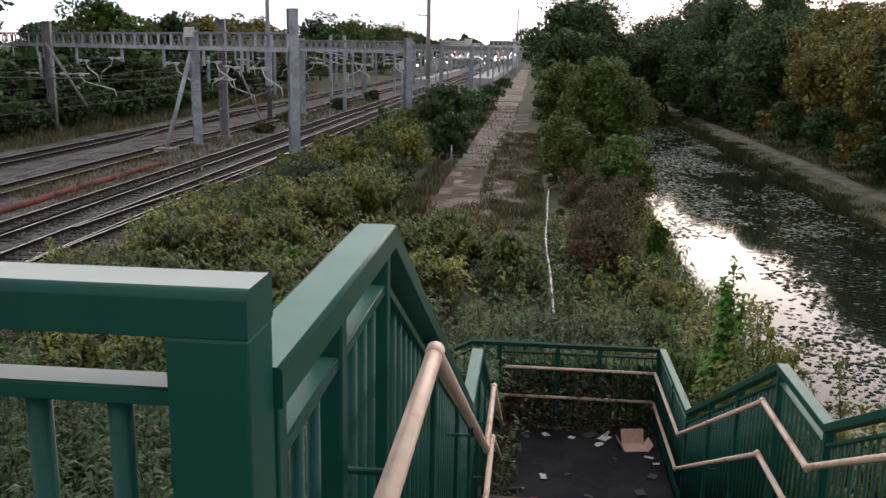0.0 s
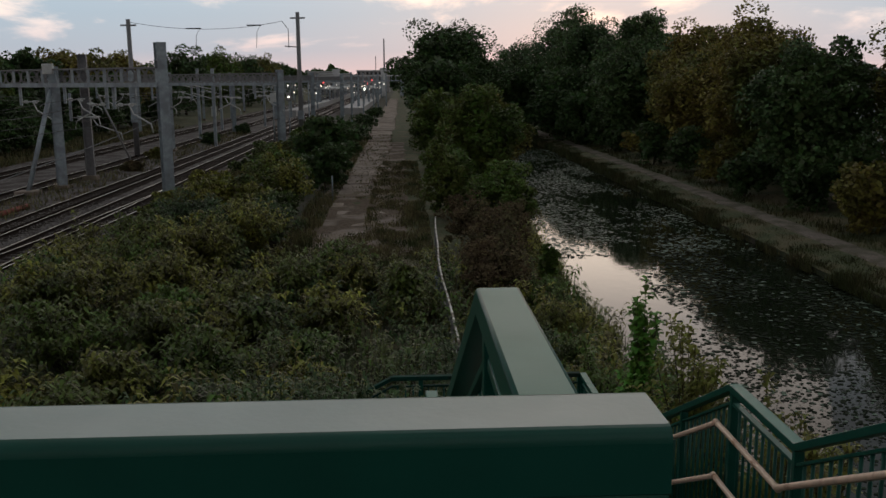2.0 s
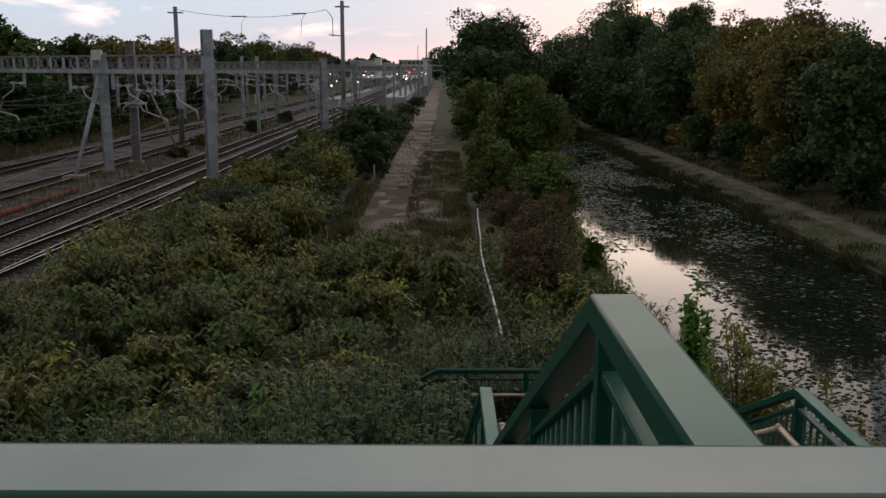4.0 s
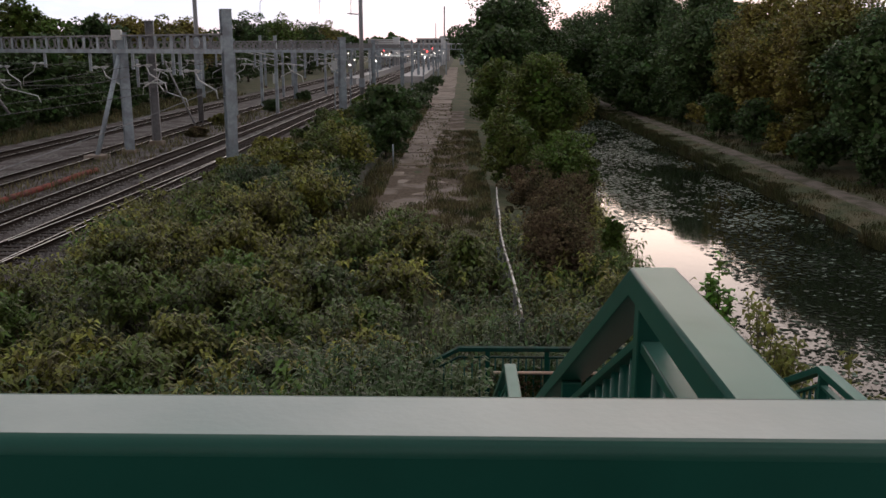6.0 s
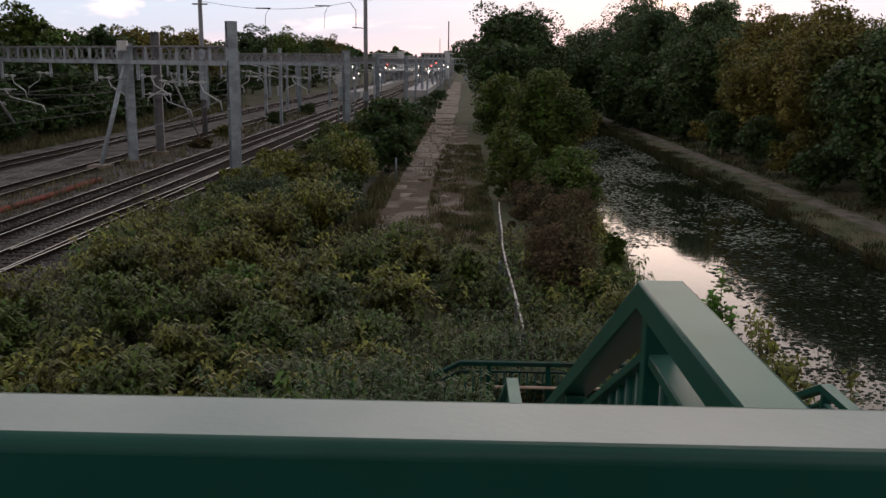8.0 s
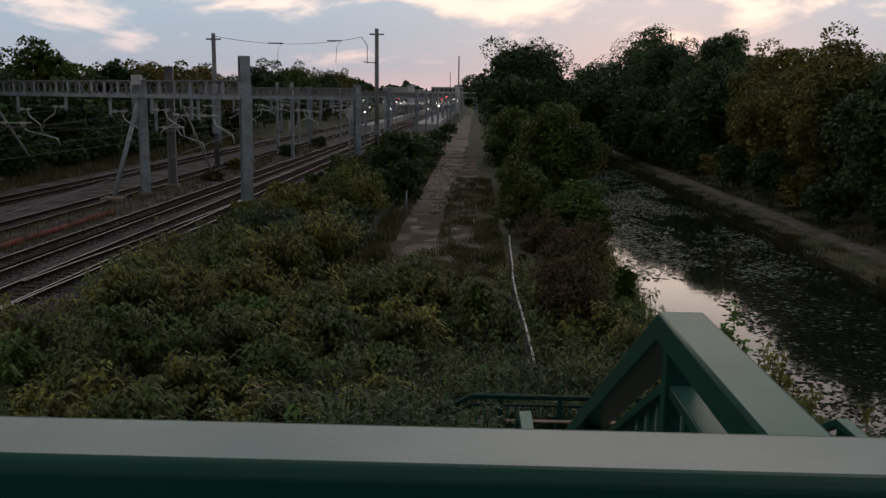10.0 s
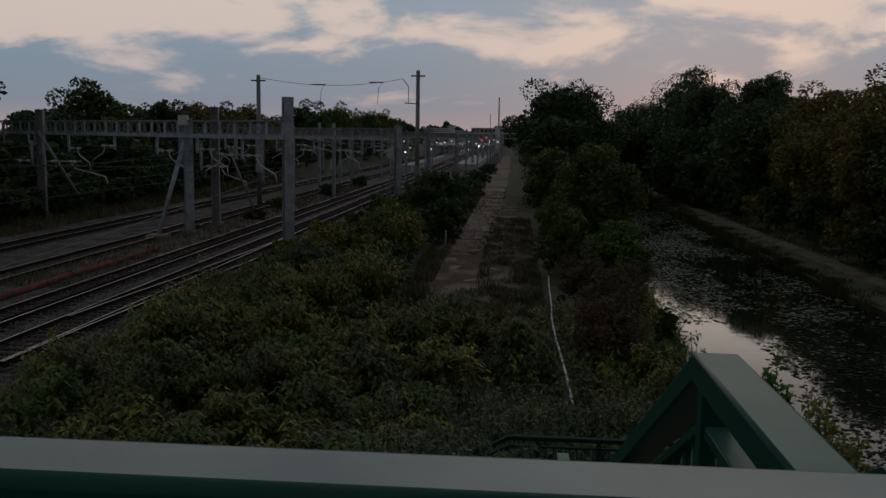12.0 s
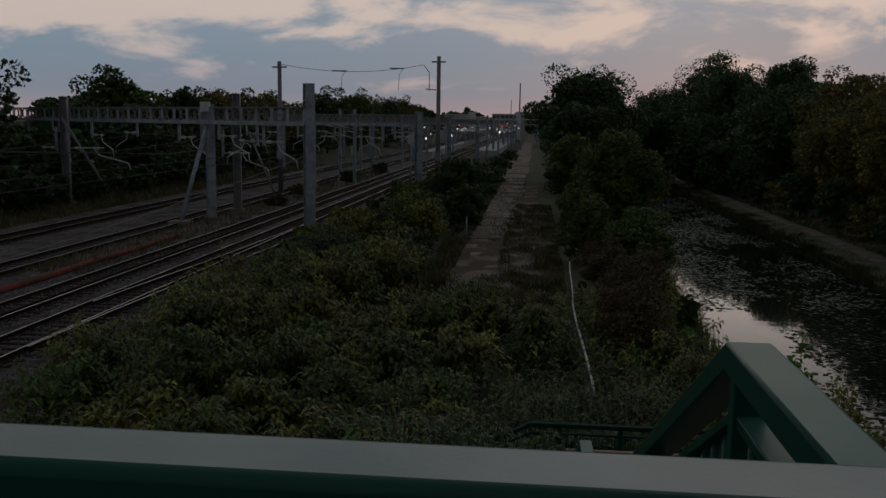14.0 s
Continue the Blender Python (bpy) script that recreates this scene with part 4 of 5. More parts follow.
def woody(name, label, category, x, y, z0, h, r, leafmat, n, leaf, seed, base=0.15, clumps=40, group="", hollow=0.5, trunk=None, lean=(0, 0)):
    """A tree or shrub: tapered trunk, limbs that reach the clumps, and a crown of single leaves."""
    rg = np.random.default_rng(seed)
    e = thing(name, label, category, group, at=(x, y, z0))
    rz = h * (1 - base) / 2
    c = (lean[0], lean[1], h * base + rz)
    rr = (r * rg.uniform(0.85, 1.2), r * rg.uniform(0.85, 1.2), rz)
    pts, cc, face = clump_leaves(n, c, rr, rg, clumps, leaf, hollow)
    pts[:, 2] = np.maximum(pts[:, 2], 0.05)
    inner = np.array(c) + unit(rg.normal(size=(n // 7, 3))) * (rg.uniform(0, 0.55, n // 7) ** 0.5)[:, None] * np.array(rr)
    inner[:, 2] = np.maximum(inner[:, 2], 0.1)
    tr = trunk or max(0.04, h * 0.017)
    bm = bmesh.new()
    top = Vector((lean[0] * 0.6, lean[1] * 0.6, h * 0.72))
    sway = h * 0.02
    tp = [Vector((0, 0, -0.3))] + [Vector((top.x * k + sway * math.sin(5 * k + seed), top.y * k + sway * math.cos(4 * k + seed), top.z * k)) for k in (0.2, 0.45, 0.7, 1.0)]
    tube(bm, tp, tr, 8, tr * 0.3)
    for q in cc[: min(len(cc), 14)]:
        k = rg.uniform(0.25, 0.8)
        s = tp[1].lerp(tp[4], k)
        q = Vector(q.tolist())
        m = s.lerp(q, 0.5) + Vector((0, 0, -0.05 * h * rg.uniform(0, 1)))
        tube(bm, [s, m, q], tr * 0.42, 5, tr * 0.1)
    part("trunk", bm, BARK, e, "dark branching trunk")
    v = np.concatenate([leaf_quads(pts, leaf, rg, 0.62, outward=face), leaf_quads(inner, leaf * (1.5 if h < 5 else 2.0), rg, 0.8)])
    ob = quads("crown", v, leafmat, e)
    return e


LB = "trees on the near canal bank"
RB = "trees beyond the towpath"
# tall tree and bushy trees between path and canal
woody("tree", "tall dark green tree with a ragged lacy top", "tree", 5.9, 112, -0.4, 15.6, 6.6, LEAF_DARK, 22000, 0.36, 21, 0.10, 110, LB, 0.4, 0.3)
woody("tree", "dark green tree on the canal bank", "tree", 4.4, 98, -0.4, 11.5, 4.2, LEAF_DARK, 8000, 0.34, 22, 0.05, 45, LB)
woody("tree", "dark green tree overhanging the narrow canal", "tree", 8.5, 128, -0.5, 12, 5.5, LEAF_DARK, 8000, 0.4, 23, 0.05, 45, LB)
woody("tree", "light green bushy tree beside the concrete path", "tree", 3.3, 76, -0.4, 7.9, 2.9, LEAF_GREEN, 9000, 0.24, 24, 0.03, 45, LB)
woody("tree", "broad green bushy tree turning yellow at the top", "tree", 5.4, 59, -0.4, 7.4, 3.4, LEAF_GREEN, 15000, 0.2, 25, 0.02, 60, LB)
woody("tree", "broad bushy tree with olive leaves above the canal", "tree", 6.4, 66, -0.5, 7.3, 3.2, LEAF_AUTUMN, 10000, 0.22, 26, 0.02, 50, LB)
woody("shrub", "leafy green shrub at the end of the fence", "shrub", 2.9, 49, -0.4, 4.4, 1.9, LEAF_GREEN, 8000, 0.17, 27, 0.02, 40, LB)
woody("shrub", "green shrub leaning over the water", "shrub", 5.4, 46, -0.6, 3.6, 1.9, LEAF_GREEN, 7000, 0.17, 28, 0.0, 35, LB)
woody("shrub", "wilted reddish brown shrub by the canal", "shrub", 3.6, 32.5, -0.5, 2.9, 1.55, LEAF_BROWN, 8500, 0.095, 29, 0.0, 55, LB, 0.3)
woody("shrub", "wilted reddish brown shrub by the canal", "shrub", 4.6, 36.5, -0.5, 3.0, 1.5, LEAF_BROWN, 9000, 0.09, 30, 0.0, 50, LB, 0.3)
woody("shrub", "wilted reddish brown shrub by the canal", "shrub", 3.3, 28.6, -0.5, 2.7, 1.5, LEAF_BROWN, 8000, 0.095, 39, 0.0, 55, LB, 0.3)
woody("shrub", "reddish green shrub behind the fence", "shrub", 3.2, 39.5, -0.5, 2.9, 1.3, LEAF_BROWN, 6000, 0.1, 31, 0.0, 40, LB, 0.3)
woody("sapling", "leafy sapling silhouetted against the water", "shrub", 5.15, 29.5, -0.6, 2.6, 0.42, LEAF_GREEN, 1500, 0.15, 33, 0.2, 22, LB, 0.2)
# beyond the towpath
for k, (x, y, h, r, m, lab, nn, ls) in enumerate((
        (25.5, 195, 15, 6.5, LEAF_TALL, "distant dark green tree closing the canal view", 6000, 0.55),
        (17, 235, 15, 8, LEAF_TALL, "distant dark green tree closing the canal view", 6000, 0.6),
        (9, 180, 13, 5, LEAF_TALL, "distant dark green tree closing the canal view", 5000, 0.5),
        (29.5, 156, 20, 8.0, LEAF_TALL, "tall dark green tree beyond the towpath", 17000, 0.34),
        (27.5, 130, 16.5, 6.0, LEAF_TALL, "tall dark green tree beyond the towpath", 17000, 0.34),
        (30.5, 113, 16.0, 6.5, LEAF_TALL, "dark green rounded tree beyond the towpath", 17000, 0.34),
        (26.0, 96, 11.5, 4.8, LEAF_TALL, "dark green tree overhanging the towpath", 11000, 0.34),
        (29.5, 88, 13.2, 5.5, LEAF_AUTUMN, "olive brown tree turning to autumn colour", 13000, 0.32),
        (26.4, 78, 9.5, 4.6, LEAF_AUTUMN, "olive brown tree turning to autumn colour", 13000, 0.3),
        (28.6, 71.5, 12.7, 4.9, LEAF_AUTUMN, "rusty brown tree with drooping boughs", 15000, 0.28),
        (25.6, 62, 10.6, 3.9, LEAF_AUTUMN, "olive tree overhanging the towpath", 13000, 0.28),
        (32.0, 52, 12.0, 4.8, LEAF_AUTUMN, "rusty brown tree with drooping boughs", 14000, 0.26),
        (25.0, 53, 10.2, 3.9, LEAF_TALL, "dark shrubby tree beside the towpath", 10000, 0.26),
        (30.5, 44, 11.0, 5.0, LEAF_TALL, "dark shrubby tree beside the towpath", 10000, 0.26))):
    woody("tree", lab, "tree", x, y, -0.1, h, r, m, int(nn * 1.55), ls * 1.08, 60 + k, 0.03, 110, RB, 0.55)
# boughs that close over the far canal and towpath
for k, (x, y, h, r) in enumerate(((20.6, 112, 10.5, 4.2), (17.2, 122, 11.5, 4.6), (13.0, 126, 12.0, 4.8), (22.5, 104, 8.5, 3.4), (10.5, 138, 13.0, 5.0))):
    woody("tree", "dark green tree hanging over the shaded far canal", "tree", x, y, -1.0, h, r, LEAF_DARK, 11000, 0.4, 860 + k, 0.0, 80, RB, 0.4)
# low bushes between towpath and trees
for k in range(17):
    y = 42 + k * 7.2
    woody("shrub", "dark undergrowth shrub along the towpath edge", "shrub", 22.9 + 0.5 * math.sin(k * 2.3), y, -0.4, 3.6 + 0.9 * math.sin(k * 1.7), 2.1, LEAF_DARK if k % 3 else LEAF_AUTUMN, 3300, 0.25, 290 + k, 0.0, 32, RB, 0.35)
# between railway and path
MB = "shrubs between railway and path"
for k, (x, y, h, r, m, lab) in enumerate((
        (-5.6, 70, 5.9, 2.5, LEAF_DARK, "tall dark green bush beside the concrete path"),
        (-7.4, 76, 4.6, 2.2, LEAF_GREEN, "green bush beside the tall pole"),
        (-5.2, 62.5, 3.6, 1.7, LEAF_DARK, "dark green bush overhanging the path edge"),
        (-9.2, 48, 3.2, 2.4, LEAF_WEED, "olive green bush by the steel mast"),
        (-6.9, 52, 3.8, 2.2, LEAF_WEED, "olive green bush beside the path"),
        (-8.0, 59, 3.7, 2.3, LEAF_GREEN, "green bush beside the path"),
        (-11.4, 44.5, 2.2, 2.0, LEAF_WEED, "low olive bush near the ballast"),
        (-6.4, 45, 2.7, 1.8, LEAF_WEED, "olive bush at the path edge"),
        (-8.8, 41.5, 2.4, 2.0, LEAF_DARK, "dark low bush among weeds"),
        (-11.3, 55, 2.6, 2.1, LEAF_WEED, "olive bush at the foot of the mast"),
        (-12.2, 50, 2.0, 1.5, LEAF_WEED, "low olive bush at the foot of the mast"),
        (-9.8, 66, 3.2, 2.2, LEAF_WEED, "olive bush beside the track"),
        (-9.5, 82, 2.8, 2.2, LEAF_AUTUMN, "yellowing bush beside the track"),
        (-6.2, 92, 3.0, 2.2, LEAF_DARK, "dark bush far along the path"),
        (-5.8, 112, 3.0, 2.4, LEAF_DARK, "dark bush far along the path"),
        (-5.5, 140, 2.8, 2.4, LEAF_DARK, "dark bush far along the path"),
        (-5.0, 175, 2.8, 2.6, LEAF_DARK, "dark bush far along the path"),
        (-23.4, 88, 1.6, 1.1, LEAF_AUTUMN, "small rusty bush between the tracks"),
        (-22.6, 108, 1.8, 1.2, LEAF_DARK, "small dark bush between the tracks"),
        (-22.3, 128, 1.8, 1.3, LEAF_DARK, "small dark bush between the tracks"),
        (-22.5, 76, 1.2, 0.9, LEAF_BROWN, "dry brown bush between the tracks"))):
    woody("shrub", lab, "shrub", x, y, -0.4, h, r * 1.1, m, 6500 if y < 80 else 3000, 0.15 if y < 60 else 0.22, 120 + k, 0.0, 36, MB, 0.25)
# behind the tracks
for k, (x, y, h, r, m) in enumerate(((-55, 62, 11, 6, LEAF_DARK), (-53, 78, 14, 6, LEAF_DARK), (-50, 92, 10, 5.5, LEAF_DARK), (-52, 108, 13.4, 6, LEAF_GREEN), (-49, 122, 12.3, 5.5, LEAF_DARK), (-50, 138, 13.0, 6, LEAF_AUTUMN), (-47, 152, 13, 6, LEAF_AUTUMN), (-46, 172, 11, 5.5, LEAF_DARK), (-47, 200, 15, 7, LEAF_DARK), (-45, 225, 16, 7.5, LEAF_GREEN), (-44, 262, 15, 7, LEAF_DARK), (-43, 285, 16.5, 7, LEAF_AUTUMN), (-46, 330, 14, 8, LEAF_DARK))):
    woody("tree", "tree in the dark belt behind the tracks", "tree", x, y, 0.0, h, r, m, 8500, 0.54, 160 + k, 0.02, 70, "trees behind the tracks")
for k in range(12):
    y = 58 + k * 11
    woody("shrub", "dark undergrowth along the railway fence", "shrub", -42.2 - 1.5 * (k % 3), y, 0.0, 6.0 + (k % 4) * 0.9, 4.4, LEAF_DARK, 4200, 0.46, 190 + k, 0.0, 30, "undergrowth behind the tracks")


for k in range(11):
    woody("shrub", "low dark undergrowth at the foot of the tree belt", "shrub", -39.6 - 1.1 * (k % 2), 54 + k * 5.2, -0.1, 3.0 + (k % 3) * 0.6, 3.0, LEAF_DARK, 2600, 0.38, 820 + k, 0.0, 26, "undergrowth behind the tracks")


def far_wood(name, x0, x1, y0, y1, h, n, size, seed, label):
    rg = np.random.default_rng(seed)
    t = rg.uniform(0, 1, n)
    xx = x0 + (x1 - x0) * t
    yy = y0 + (y1 - y0) * t + rg.normal(0, 6, n)
    tops = np.array([h * (0.72 + 0.4 * noise.noise((float(a) * 0.03, float(b) * 0.011, seed)) + 0.16 * noise.noise((float(a) * 0.13, float(b) * 0.06, 2))) for a, b in zip(xx, yy)])
    zz = tops * rg.uniform(0, 1, n) ** 0.7
    ob = quads(name, leaf_quads(np.stack([xx, yy, zz], axis=1), size, rg, 0.8), LEAF_DARK)
    return tagged(ob, label, "woodland", kind="stuff")


far_wood("far_wood", -60, 160, 760, 760, 20, 9000, 4.0, 1, "far dark woodland on the horizon")
far_wood("far_wood", -300, -62, 520, 780, 24, 9000, 4.5, 2, "far dark woodland behind the railway")
far_wood("far_wood", 46, 62, 100, 420, 11, 9000, 1.4, 3, "dark woodland behind the canal trees")
far_wood("far_wood", -62, -48, 40, 420, 9, 9000, 1.3, 4, "dark woodland behind the tracks")
far_wood("far_wood", 30, 2, 260, 330, 13, 5000, 1.2, 5, "dark woodland closing the canal")

# ---- weeds ----


def arched(c, out, ln, w):
    """Two-piece drooping leaves that start at c and run towards out."""
    up = np.array((0, 0, 1.0))
    ln = ln[:, None]
    s = unit(np.cross(out, up)) * (ln * w)
    mid = c + out * ln * 0.5 + up * ln * 0.16
    tip = c + out * ln * 0.95 - up * ln * 0.22
    a = np.stack([c - s * 0.25, c + s * 0.25, mid + s, mid - s], axis=1)
    b = np.stack([mid - s, mid + s, tip + s * 0.12, tip - s * 0.12], axis=1)
    return a, b


def weeds(name, label, xs, ys, hs, per, ln, w, material, seed, spread=0.22, z0=-0.42, low=0.3):
    """A patch of upright weeds: thin stems with arching leaves all the way up."""
    rg = np.random.default_rng(seed)
    n = len(xs)
    k = np.repeat(np.arange(n), per)
    t = rg.uniform(low, 1.0, len(k))
    ang = rg.uniform(0, 2 * np.pi, len(k))
    out = np.stack([np.cos(ang), np.sin(ang), rg.normal(0.05, 0.3, len(k))], axis=1)
    leanx, leany = rg.normal(0, 0.16, n), rg.normal(0, 0.16, n)
    rad = spread * rg.uniform(0, 1, len(k)) * (1.15 - t)
    c = np.stack([xs[k] + leanx[k] * t * hs[k] + np.cos(ang) * rad, ys[k] + leany[k] * t * hs[k] + np.sin(ang) * rad, z0 + t * hs[k]], axis=1)
    a, b = arched(c, unit(out), ln * rg.uniform(0.6, 1.35, len(k)) * (1.2 - 0.4 * t), w)
    st = []
    for dx, dy in ((0.009, 0), (0, 0.009)):
        bx = np.stack([xs, ys, np.full(n, z0)], axis=1)
        tx = np.stack([xs + leanx * hs, ys + leany * hs, z0 + hs], axis=1)
        o = np.array((dx, dy, 0))
        st.append(np.stack([bx - o, bx + o, tx + o * 0.4, tx - o * 0.4], axis=1))
    ob = quads(name, np.concatenate([a, b] + st), material)
    return tagged(ob, label, "weeds", kind="stuff")


def field(n, x0, x1, y0, y1, seed, keep=None):
    rg = np.random.default_rng(seed)
    xs, ys = rg.uniform(x0, x1, n), rg.uniform(y0, y1, n)
    v = np.array([noise.noise((float(a) * 0.32, float(b) * 0.32, seed)) for a, b in zip(xs, ys)])
    ok = rg.uniform(-0.5, 0.5, n) < v + 0.22
    if keep is not None:
        ok &= keep(xs, ys)
    return xs[ok], ys[ok], v[ok]


def open_ground(xs, ys):
    """Where weeds grow: clear of ballast, path, stairs and canal."""
    left = -14.0 + 0.095 * np.clip(40 - ys, 0, 30) + 0.25 * np.sin(ys * 0.8)
    path = (ys > 33 + 1.2 * np.sin(xs * 1.7)) & (xs > -4.9) & (xs < 1.2)
    stair = (xs > -6.5) & (xs < 3.1) & (ys < 13.1)
    return (xs > left) & (xs < 6.2) & ~path & ~stair


def lumps(xs, ys, k):
    """Slow hills and dips in the height of the weeds."""
    return np.array([noise.noise((float(p) * 0.22, float(q) * 0.22, k)) + 0.5 * noise.noise((float(p) * 0.6, float(q) * 0.6, k + 3)) for p, q in zip(xs, ys)])


xs, ys, v = field(1500, -14.5, 6, 9, 40, 301, open_ground)
weeds("weeds", "olive and yellow green weeds covering the waste ground", xs, ys, np.clip(1.05 + 1.7 * lumps(xs, ys, 2), 0.3, 2.2), 24, 0.3, 0.16, LEAF_WEED, 302)
xs, ys, v = field(800, -14.5, 6, 8, 34, 311, open_ground)
weeds("weeds", "fresh green weeds among the olive ones", xs, ys, np.clip(0.95 + 1.6 * lumps(xs, ys, 7), 0.3, 2.0), 24, 0.3, 0.16, LEAF_GREEN, 312)
xs, ys, v = field(900, -13, 5.5, 12, 36, 321, open_ground)
weeds("weeds", "dark green undergrowth among the weeds", xs, ys, np.clip(0.75 + 1.0 * lumps(xs, ys, 11), 0.3, 1.4), 30, 0.2, 0.2, LEAF_DARK, 322)
xs, ys, v = field(320, -3.5, 3.6, 13.2, 21, 331, open_ground)
weeds("weeds", "grey green long leaved weeds beyond the landing", xs, ys, np.clip(1.5 + 1.2 * v, 0.7, 2.2), 44, 0.26, 0.12, LEAF_GREY, 332)
rgb = np.random.default_rng(336)
xs, ys = rgb.uniform(-6.5, 0.1, 300), rgb.uniform(7.6, 12.6, 300)
ok = (ys < 10.45) | (xs < -0.35)
xs, ys = xs[ok], ys[ok]
weeds("weeds", "tall overgrown weeds smothering the last flight", xs, ys, np.clip(3.5 + 0.7 * lumps(xs, ys, 5) - 0.22 * np.abs(xs + 2), 1.8, 4.0), 70, 0.19, 0.15, LEAF_DARK, 337, 0.3)
xs, ys = rgb.uniform(-1.7, -0.12, 70), rgb.uniform(11.6, 12.8, 70)
weeds("weeds", "dark leafy weeds hanging over the landing railing", xs, ys, rgb.uniform(2.7, 3.5, 70), 60, 0.2, 0.17, LEAF_DARK, 339, 0.35)
xs, ys = rgb.uniform(-9.5, 0.1, 380), rgb.uniform(7.6, 12.6, 380)
ok = (ys < 10.45) | (xs < -0.5)
xs, ys = xs[ok], ys[ok]
weeds("weeds", "tall dark green weeds smothering the last flight", xs, ys, np.clip(2.4 + 0.9 * lumps(xs, ys, 9), 1.2, 3.2), 50, 0.2, 0.13, LEAF_DARK, 338, 0.3)
xs, ys, v = field(420, -10, 3, 16, 34, 341, open_ground)
weeds("weeds", "dry rusty stems standing among the weeds", xs, ys, np.clip(1.4 + 1.0 * v, 0.7, 2.2), 18, 0.09, 0.2, LEAF_BROWN, 342)
xs, ys, v = field(560, 2.6, 6.3, 13, 34, 351, open_ground)
weeds("weeds", "tall green reeds and grass by the canal edge", xs, ys, np.clip(0.9 + 0.7 * v, 0.4, 1.5), 26, 0.26, 0.07, LEAF_GREEN, 352, 0.1, -0.55, 0.05)
def arching_shrub(label, x, y, z0, h, r, material, stems, per, ln, w, seed, group, bare=0.4):
    """A many-stemmed shrub: stems that arch out from the root, set with drooping leaves towards their tips."""
    rg = np.random.default_rng(seed)
    e = thing("shrub", label, "shrub", group, at=(x, y, z0))
    az = rg.uniform(0, 2 * np.pi, stems)
    u = np.sqrt(rg.uniform(0, 1, stems))
    reach, top = r * u, h * (1.0 - 0.38 * u ** 2) * rg.uniform(0.72, 1.06, stems)

    def along(k, t):
        q = reach[k] * t ** 1.6
        return np.stack([np.cos(az[k]) * q, np.sin(az[k]) * q, top[k] * (1 - (1 - t) ** 1.5)], axis=1)
    k = np.repeat(np.arange(stems), per)
    t = bare + (1 - bare) * rg.uniform(0, 1, len(k)) ** 0.8
    c = along(k, t) + rg.normal(0, 0.03, (len(k), 3))
    ang = rg.uniform(0, 2 * np.pi, len(k))
    out = unit(np.stack([np.cos(ang), np.sin(ang), rg.normal(0.25, 0.3, len(k))], axis=1))
    a, b = arched(c, out, ln * rg.uniform(0.55, 1.3, len(k)) * (1.25 - 0.45 * t), w)
    quads("foliage", np.concatenate([a, b]), material, e)
    st = []
    kk = np.arange(stems)
    for t0, t1 in ((0.0, 0.3), (0.3, 0.65), (0.65, 1.0)):
        p, q = along(kk, np.full(stems, t0)), along(kk, np.full(stems, t1))
        for o in (np.array((0.008, 0, 0)), np.array((0, 0.008, 0))):
            st.append(np.stack([p - o, p + o, q + o * 0.7, q - o * 0.7], axis=1))
    quads("branchwork", np.concatenate(st), BARK, e)
    return e


SW = "shrubs in the weeds"
rs = random.Random(17)
KINDS = ((LEAF_WEED, "olive yellow arching shrub with drooping pointed leaves"), (LEAF_GREEN, "green arching shrub with drooping pointed leaves"), (LEAF_WEED, "olive yellow arching shrub with drooping pointed leaves"), (LEAF_GREY, "grey green arching shrub with long drooping leaves"))
k = 0
for gy in range(8):
    for gx in range(6):
        y = 12.6 + gy * 3.2 + rs.uniform(-1.1, 1.1)
        x = -11.6 + gx * 2.5 + rs.uniform(-0.9, 0.9)
        if x < -12.2 + 0.09 * (30 - y) or (x > -0.4 and y < 14.5) or (x > -0.5 and y > 15.5) or (x > -4.6 and y > 31):
            k += 1
            continue
        m, lab = KINDS[3] if gy < 2 and rs.random() < 0.5 else KINDS[(gx + gy * 2) % 3]
        tall = rs.uniform(1.7, 2.7) * (0.8 if x > -3 and y > 18 else 1.0)
        arching_shrub(lab, x, y, -0.42, tall, tall * rs.uniform(0.62, 0.8), m, 60, 20, 0.33, 0.15, 600 + k, SW)
        k += 1
for k, (x, y, h, r, m, lab) in enumerate(((-5.9, 35.5, 3.2, 1.9, LEAF_WEED, "tall olive yellow shrub rising above the weeds"), (-7.4, 33.2, 2.8, 1.8, LEAF_WEED, "tall olive yellow shrub rising above the weeds"), (-10.4, 36, 2.6, 1.8, LEAF_GREEN, "green shrub beside the ballast"), (-9.2, 39.5, 3.0, 2.0, LEAF_DARK, "dark green shrub below the steel mast"), (-5.6, 39.0, 2.6, 1.5, LEAF_DARK, "dark green shrub at the path edge"), (-1.6, 29.5, 1.5, 1.1, LEAF_GREEN, "green shrub where the path fades out"), (0.15, 27.4, 1.9, 0.7, LEAF_GREEN, "upright green shrub beside the white fence"))):
    arching_shrub(lab, x, y, -0.42, h, r, m, 90, 26, 0.33, 0.15, 700 + k, SW, 0.3)
